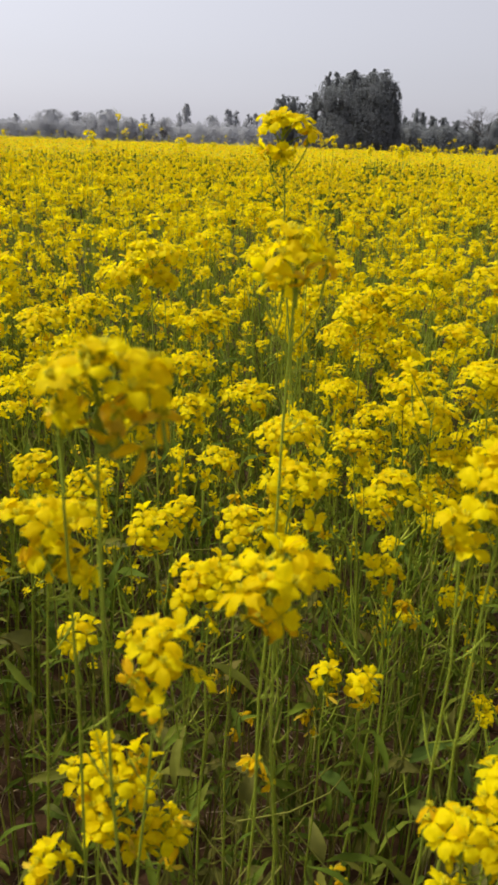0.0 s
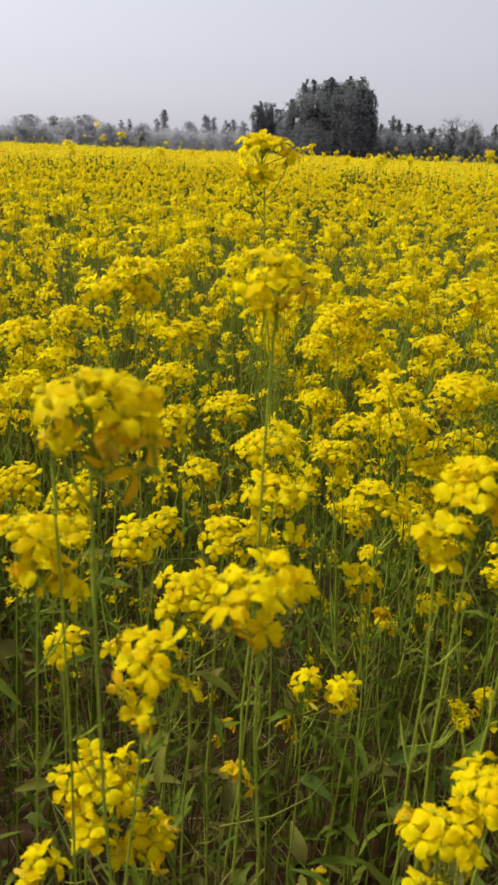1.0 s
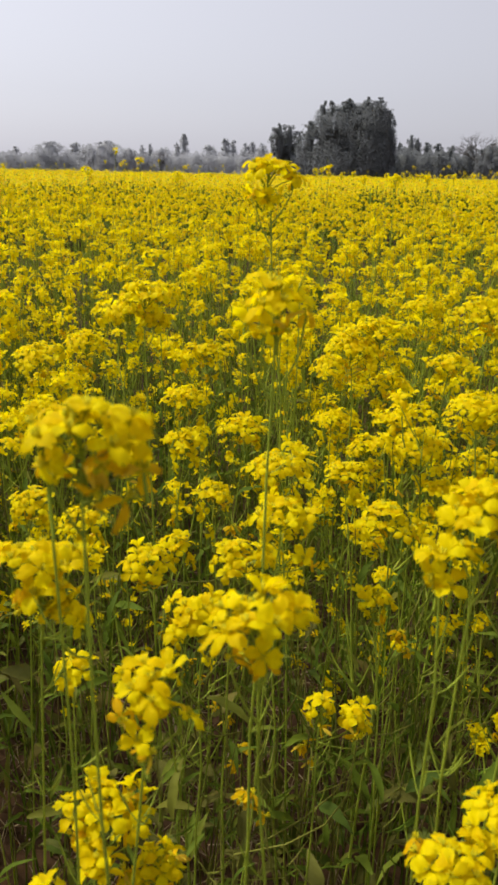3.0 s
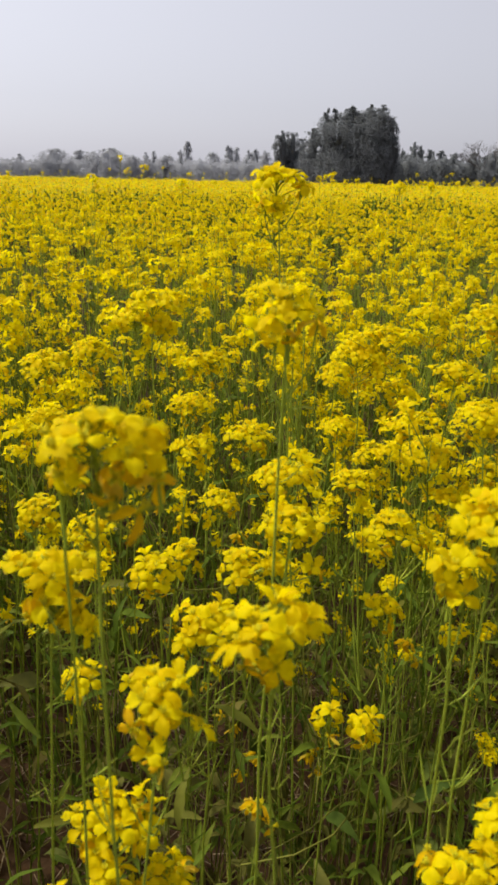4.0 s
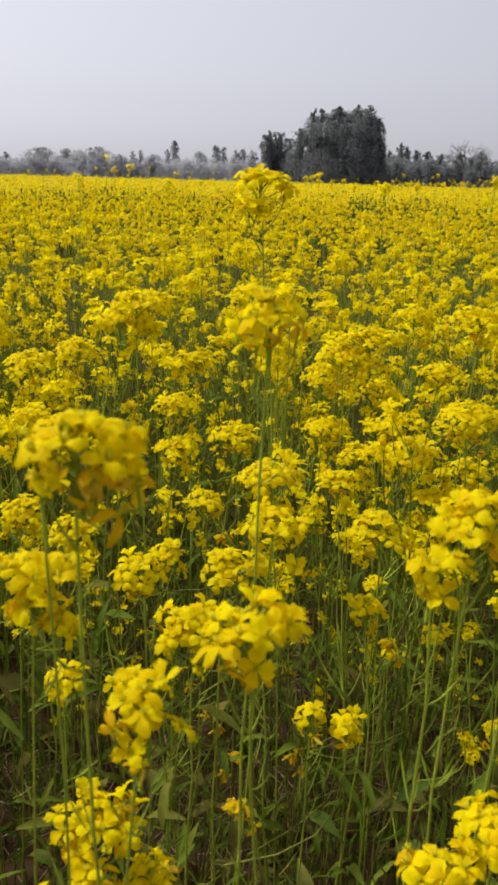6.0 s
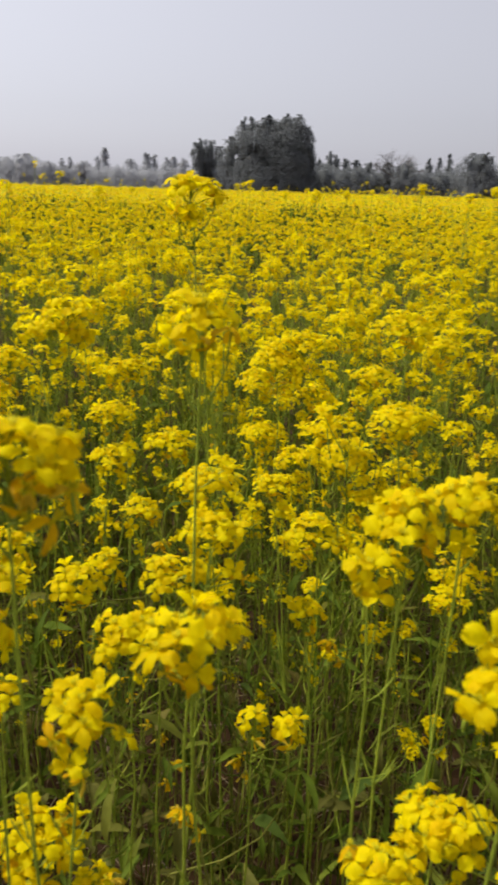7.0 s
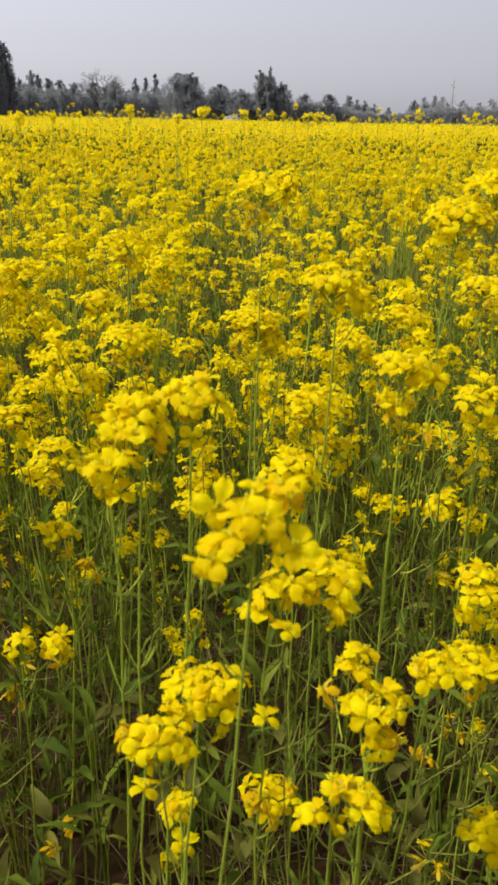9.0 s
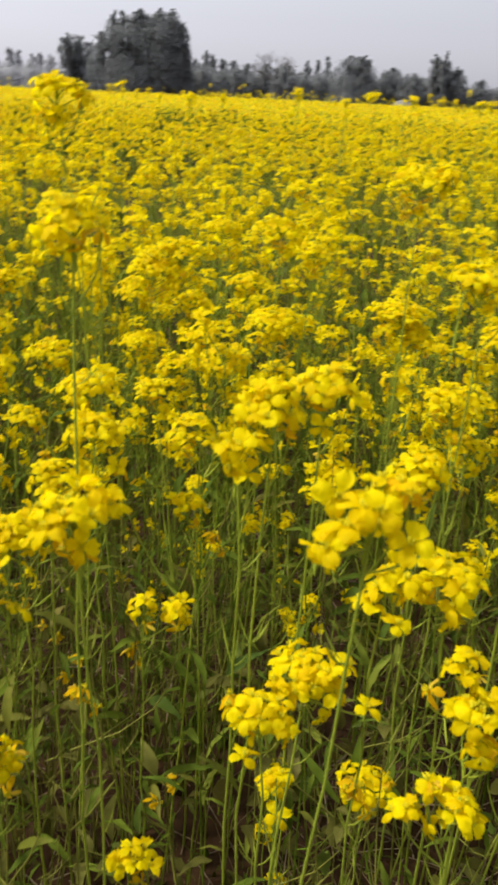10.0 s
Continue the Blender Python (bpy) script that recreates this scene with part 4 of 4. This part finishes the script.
def shoot(seed, flowers):
    """A thin side shoot with twigs, pods and small narrow leaves; some carry a few flowers."""
    rng = random.Random(seed)
    geo = Geo()
    h = rng.uniform(0.42, 0.76)
    tip = np.array([rng.gauss(0, 0.06), rng.gauss(0, 0.06), h])
    path = stem_path((0, 0, -0.01), tip, rng, 6)
    tube(geo, path, [0.0017, 0.0006], 3, O_)
    ends = [tip]
    for k in range(rng.randint(2, 4)):
        p = path[rng.randint(2, 4)]
        a, out = rng.uniform(0, 6.3), rng.uniform(0.04, 0.12)
        end = p + np.array([out * math.cos(a), out * math.sin(a), rng.uniform(0.05, 0.2)])
        tube(geo, bent(p, end, (0.3 * out * math.cos(a), 0.3 * out * math.sin(a), -0.01), 4), [0.0011, 0.0005], 3, O_)
        ends.append(end)
    for end in ends:
        for k in range(rng.randint(3, 6)):
            a, z = rng.uniform(0, 6.3), rng.uniform(0.01, 0.09)
            d = np.array([math.cos(a), math.sin(a), rng.uniform(0.3, 1.2)])
            p = end - np.array([0, 0, z])
            tube(geo, [p, p + d * rng.uniform(0.02, 0.034) + (0, 0, 0.008)], [0.0008, 0.0004], 3, O_)
        if flowers:
            for k in range(rng.randint(2, 6)):
                a, s = rng.uniform(0, 6.3), rng.random()
                d = (math.cos(a) * (0.2 + s), math.sin(a) * (0.2 + s), 1.0 - 0.7 * s)
                add_flower(geo, rng, 2, rng.random() < 0.15, facing(d, a, rng.uniform(0.6, 1.0)), end + np.array([0.013 * math.cos(a), 0.013 * math.sin(a), rng.uniform(-0.03, 0.006)]))
    for k in range(4):
        p = path[rng.randint(0, 4)]
        m = np.array(Euler((rng.uniform(-0.4, 0.4), rng.uniform(-1.1, 0.3), rng.uniform(0, 6.3))).to_matrix()) * rng.uniform(0.035, 0.085)
        geo.spread(leaf_geo(rng.randrange(999), 1, k == 0).arrays(), [m], [p])
    return geo.arrays()


def near_shoot(seed, spot):
    """The same kind of shoot as a thing of its own: stem, twigs with their pods, leaves."""
    rng = random.Random(seed)
    thing = new("mustard_shoot")
    thing.location = (spot[0], spot[1], -0.01)
    tagged(thing, "thin dull green side shoot between the mustard stems", "shoot", "green shoots underfoot")
    h = rng.uniform(0.40, 0.72)
    path = stem_path((0, 0, 0), (rng.gauss(0, 0.06), rng.gauss(0, 0.06), h), rng, 7)
    g = Geo()
    tube(g, path, [0.0017, 0.0006], 4, O_)
    part("stem", g.mesh("stem"), thing)
    for k in range(3):
        p = path[rng.randint(2, 6)]
        a, out = rng.uniform(0, 6.3), rng.uniform(0.04, 0.12)
        way = np.array([out * math.cos(a), out * math.sin(a), rng.uniform(0.05, 0.18)])
        g = Geo()
        tube(g, bent(p, p + way, (0.3 * way[0], 0.3 * way[1], -0.01), 5), [0.0011, 0.0005], 4, O_)
        for q in range(rng.randint(3, 5)):
            c = rng.uniform(0, 6.3)
            d = np.array([math.cos(c), math.sin(c), rng.uniform(0.3, 1.2)])
            s = p + way * rng.uniform(0.6, 1.0)
            tube(g, [s, s + d * 0.012, s + d * rng.uniform(0.02, 0.03) + (0, 0, 0.008)], [0.0004, 0.0009, 0.0003], 3, O_)
        part("twig", g.mesh("twig"), thing)
    if seed % 3 == 0:
        for k in range(4):
            way = Euler((rng.uniform(-1.2, 1.2), rng.uniform(-1.2, 1.2), 0)).to_matrix().to_4x4()
            spot_up = Vector(path[6]) + Vector((rng.uniform(-0.012, 0.012), rng.uniform(-0.012, 0.012), rng.uniform(-0.03, 0.004)))
            part("flower", FLOWERS[rng.choice((3, 10, 11, 12, 10, 13))], thing, at=Matrix.Translation(spot_up) @ way)
    for k in range(5):
        p = path[rng.randint(0, 5)]
        at = Matrix.Translation(p) @ Euler((rng.uniform(-0.5, 0.5), rng.uniform(-0.8, 1.2), rng.uniform(0, 6.3))).to_matrix().to_4x4() @ Matrix.Scale(rng.uniform(0.028, 0.058), 4)
        part("leaf", (BROAD if k < 4 else LEAVES)[rng.randrange(6)], thing, at=at)
    return thing


spots, nr = scatter(0.32, 1.15, 104, 35)
kinds = [near_shoot(4200 + i, spots[i]) for i in range(12)]
for i in range(12, len(spots)):
    copy_thing(kinds[i % 12], pose(spots[i][0], spots[i][1], -0.01, 0, 0, float(nr.uniform(0, 360))))

sow("young_shoots", "thin green shoots with sparse yellow flowers between the plants", [shoot(4300 + i, i % 2 == 1) for i in range(12)], 1.05, 3.4, 125, 36, 0.1)
sow("young_shoots", "thin green shoots with sparse yellow flowers farther in", [shoot(4400 + i, i % 3 == 0) for i in range(10)], 3.4, 6.5, 17, 37, 0.1)

spots, nr = scatter(0.2, 2.4, 620, 33)
geo = Geo()
for x, y in spots:
    a, ln = rng.uniform(0, 6.3), rng.uniform(0.03, 0.14)
    z = float(ground_height(np.array(x), np.array(y))) + 0.004
    end = (x + ln * math.cos(a), y + ln * math.sin(a), z + rng.uniform(-0.004, 0.02) + (rng.uniform(0.02, 0.12) if rng.random() < 0.3 else 0))
    tube(geo, bent((x, y, z), end, (0, 0, 0.004), 3), [0.0016, 0.0008], 3, D_)
tagged(new("straw_litter", geo.mesh("straw_litter")), "dry brown straw and stalks lying on the soil", "straw", kind="stuff")


def bare_stem(seed):
    """An upright side stem with a few pods, two twigs and small leaves, its flowers long fallen."""
    rng = random.Random(seed)
    geo = Geo()
    path = stem_path((0, 0, -0.01), (rng.gauss(0, 0.05), rng.gauss(0, 0.05), rng.uniform(0.45, 0.78)), rng, 6)
    tube(geo, path, [0.0021, 0.0009], 3, rng.choice((S_, O_)))
    for k in range(2):
        p, a = path[rng.randint(2, 4)], rng.uniform(0, 6.3)
        tube(geo, bent(p, p + np.array([0.05 * math.cos(a), 0.05 * math.sin(a), rng.uniform(0.08, 0.2)]), (0.012 * math.cos(a), 0.012 * math.sin(a), 0), 4), [0.0012, 0.0006], 3, O_)
    add_pods(geo, rng, path, 5, 1)
    for k in range(3):
        m = np.array(Euler((rng.uniform(-0.4, 0.4), rng.uniform(-1.1, 0.4), rng.uniform(0, 6.3))).to_matrix()) * rng.uniform(0.035, 0.08)
        geo.spread(leaf_geo(rng.randrange(999), 1, k == 0).arrays(), [m], [path[rng.randint(0, 4)]])
    return geo.arrays()


sow("side_stems", "crowded upright green stems under the flower heads", [bare_stem(4500 + i) for i in range(12)], 0.75, 2.6, 110, 43, 0.1)

# small narrow upper leaves among the stems
spots, nr = scatter(0.5, 3.2, 420, 39)
geo = Geo()
slim = [leaf_geo(4600 + i, 1, False).arrays() for i in range(8)]
pick = nr.integers(0, 8, len(spots))
turn = np.array([np.array(Euler((x, y, z)).to_matrix()) for x, y, z in zip(nr.uniform(-0.6, 0.6, len(spots)), nr.uniform(-1.4, 0.5, len(spots)), nr.uniform(0, 6.3, len(spots)))]) * nr.uniform(0.03, 0.075, len(spots))[:, None, None]
at = np.concatenate([spots, nr.uniform(0.25, 0.68, (len(spots), 1))], 1)
for i in range(8):
    geo.spread(slim[i], turn[pick == i], at[pick == i])
tagged(new("upper_leaves", geo.mesh("upper_leaves")), "narrow green upper leaves between the flower stems", "foliage", kind="stuff")

# green growth under the flowers farther in
spots, nr = scatter(2.8, 9.0, 60, 34)
geo = Geo()
far_leaf = [leaf_geo(4100 + i, 2, i % 2 > 0).arrays() for i in range(8)]
pick = nr.integers(0, 8, len(spots))
turn = np.array([np.array(Euler((x, y, z)).to_matrix()) for x, y, z in zip(nr.uniform(-0.6, 0.6, len(spots)), nr.uniform(-1.3, 0.1, len(spots)), nr.uniform(0, 6.3, len(spots)))]) * nr.uniform(0.07, 0.16, len(spots))[:, None, None]
at = np.concatenate([spots, nr.uniform(0.15, 0.66, (len(spots), 1))], 1)
for i in range(8):
    geo.spread(far_leaf[i], turn[pick == i], at[pick == i])
tagged(new("low_leaves", geo.mesh("low_leaves")), "green leaves under the flowers farther into the field", "foliage", kind="stuff")

# unseen crop added to the sides of and behind the place where the camera stands
FIELD_FROM, FIELD_TO = 55.0, 330.0
sow("mustard_crop", "yellow-flowering mustard crop at the sides of the standing place", [field_plant(3380 + i, 3) for i in range(8)], 1.2, 3.0, 22, 42, 0.07)
# just out of view on the sun's side, to block sun from the near plants
FIELD_FROM, FIELD_TO = 284.0, 328.0
sow("mustard_crop", "tall yellow-flowering mustard crop out of view beside the standing place, added for its shade", [field_plant(3340 + i, 2) for i in range(8)], 0.42, 1.0, 75, 29, 0.06)
FIELD_FROM, FIELD_TO = 64.0, 321.0
sow("mustard_crop", "yellow-flowering mustard crop out of view around the standing place, added for its shade", [field_plant(3300 + i, 3) for i in range(8)], 0.55, 2.2, 45, 24, 0.07)
FIELD_FROM, FIELD_TO = 55.0, 330.0
sow("mustard_crop", "yellow mustard crop stretching away behind the standing place", [clump(3320 + i, 12, 0.019, 0.032) for i in range(10)], 2.2, 8.5, 18, 25, 0.06)
sow("mustard_crop", "far yellow mustard crop behind the standing place", [clump(3360 + i, 7, 0.06, 0.1) for i in range(10)], 8.5, 30.0, 0.9, 41, 0.05)
FIELD_FROM, FIELD_TO = 64.0, 321.0
# extra leaf mass out of view, to keep light off the near ground
spots, nr = scatter(0.6, 2.2, 300, 38)
geo = Geo()
pick = nr.integers(0, 10, len(spots))
turn = np.array([np.array(Euler((x, y, z)).to_matrix()) for x, y, z in zip(nr.uniform(-0.6, 0.6, len(spots)), nr.uniform(-1.3, 0.1, len(spots)), nr.uniform(0, 6.3, len(spots)))]) * nr.uniform(0.08, 0.17, len(spots))[:, None, None]
at = np.concatenate([spots, nr.uniform(0.05, 0.86, (len(spots), 1))], 1)
for i in range(10):
    geo.spread(low[i], turn[pick == i], at[pick == i])
tagged(new("low_leaves", geo.mesh("low_leaves")), "green leaves crowding in the unseen crop around the standing place, added for their shade", "foliage", kind="stuff")
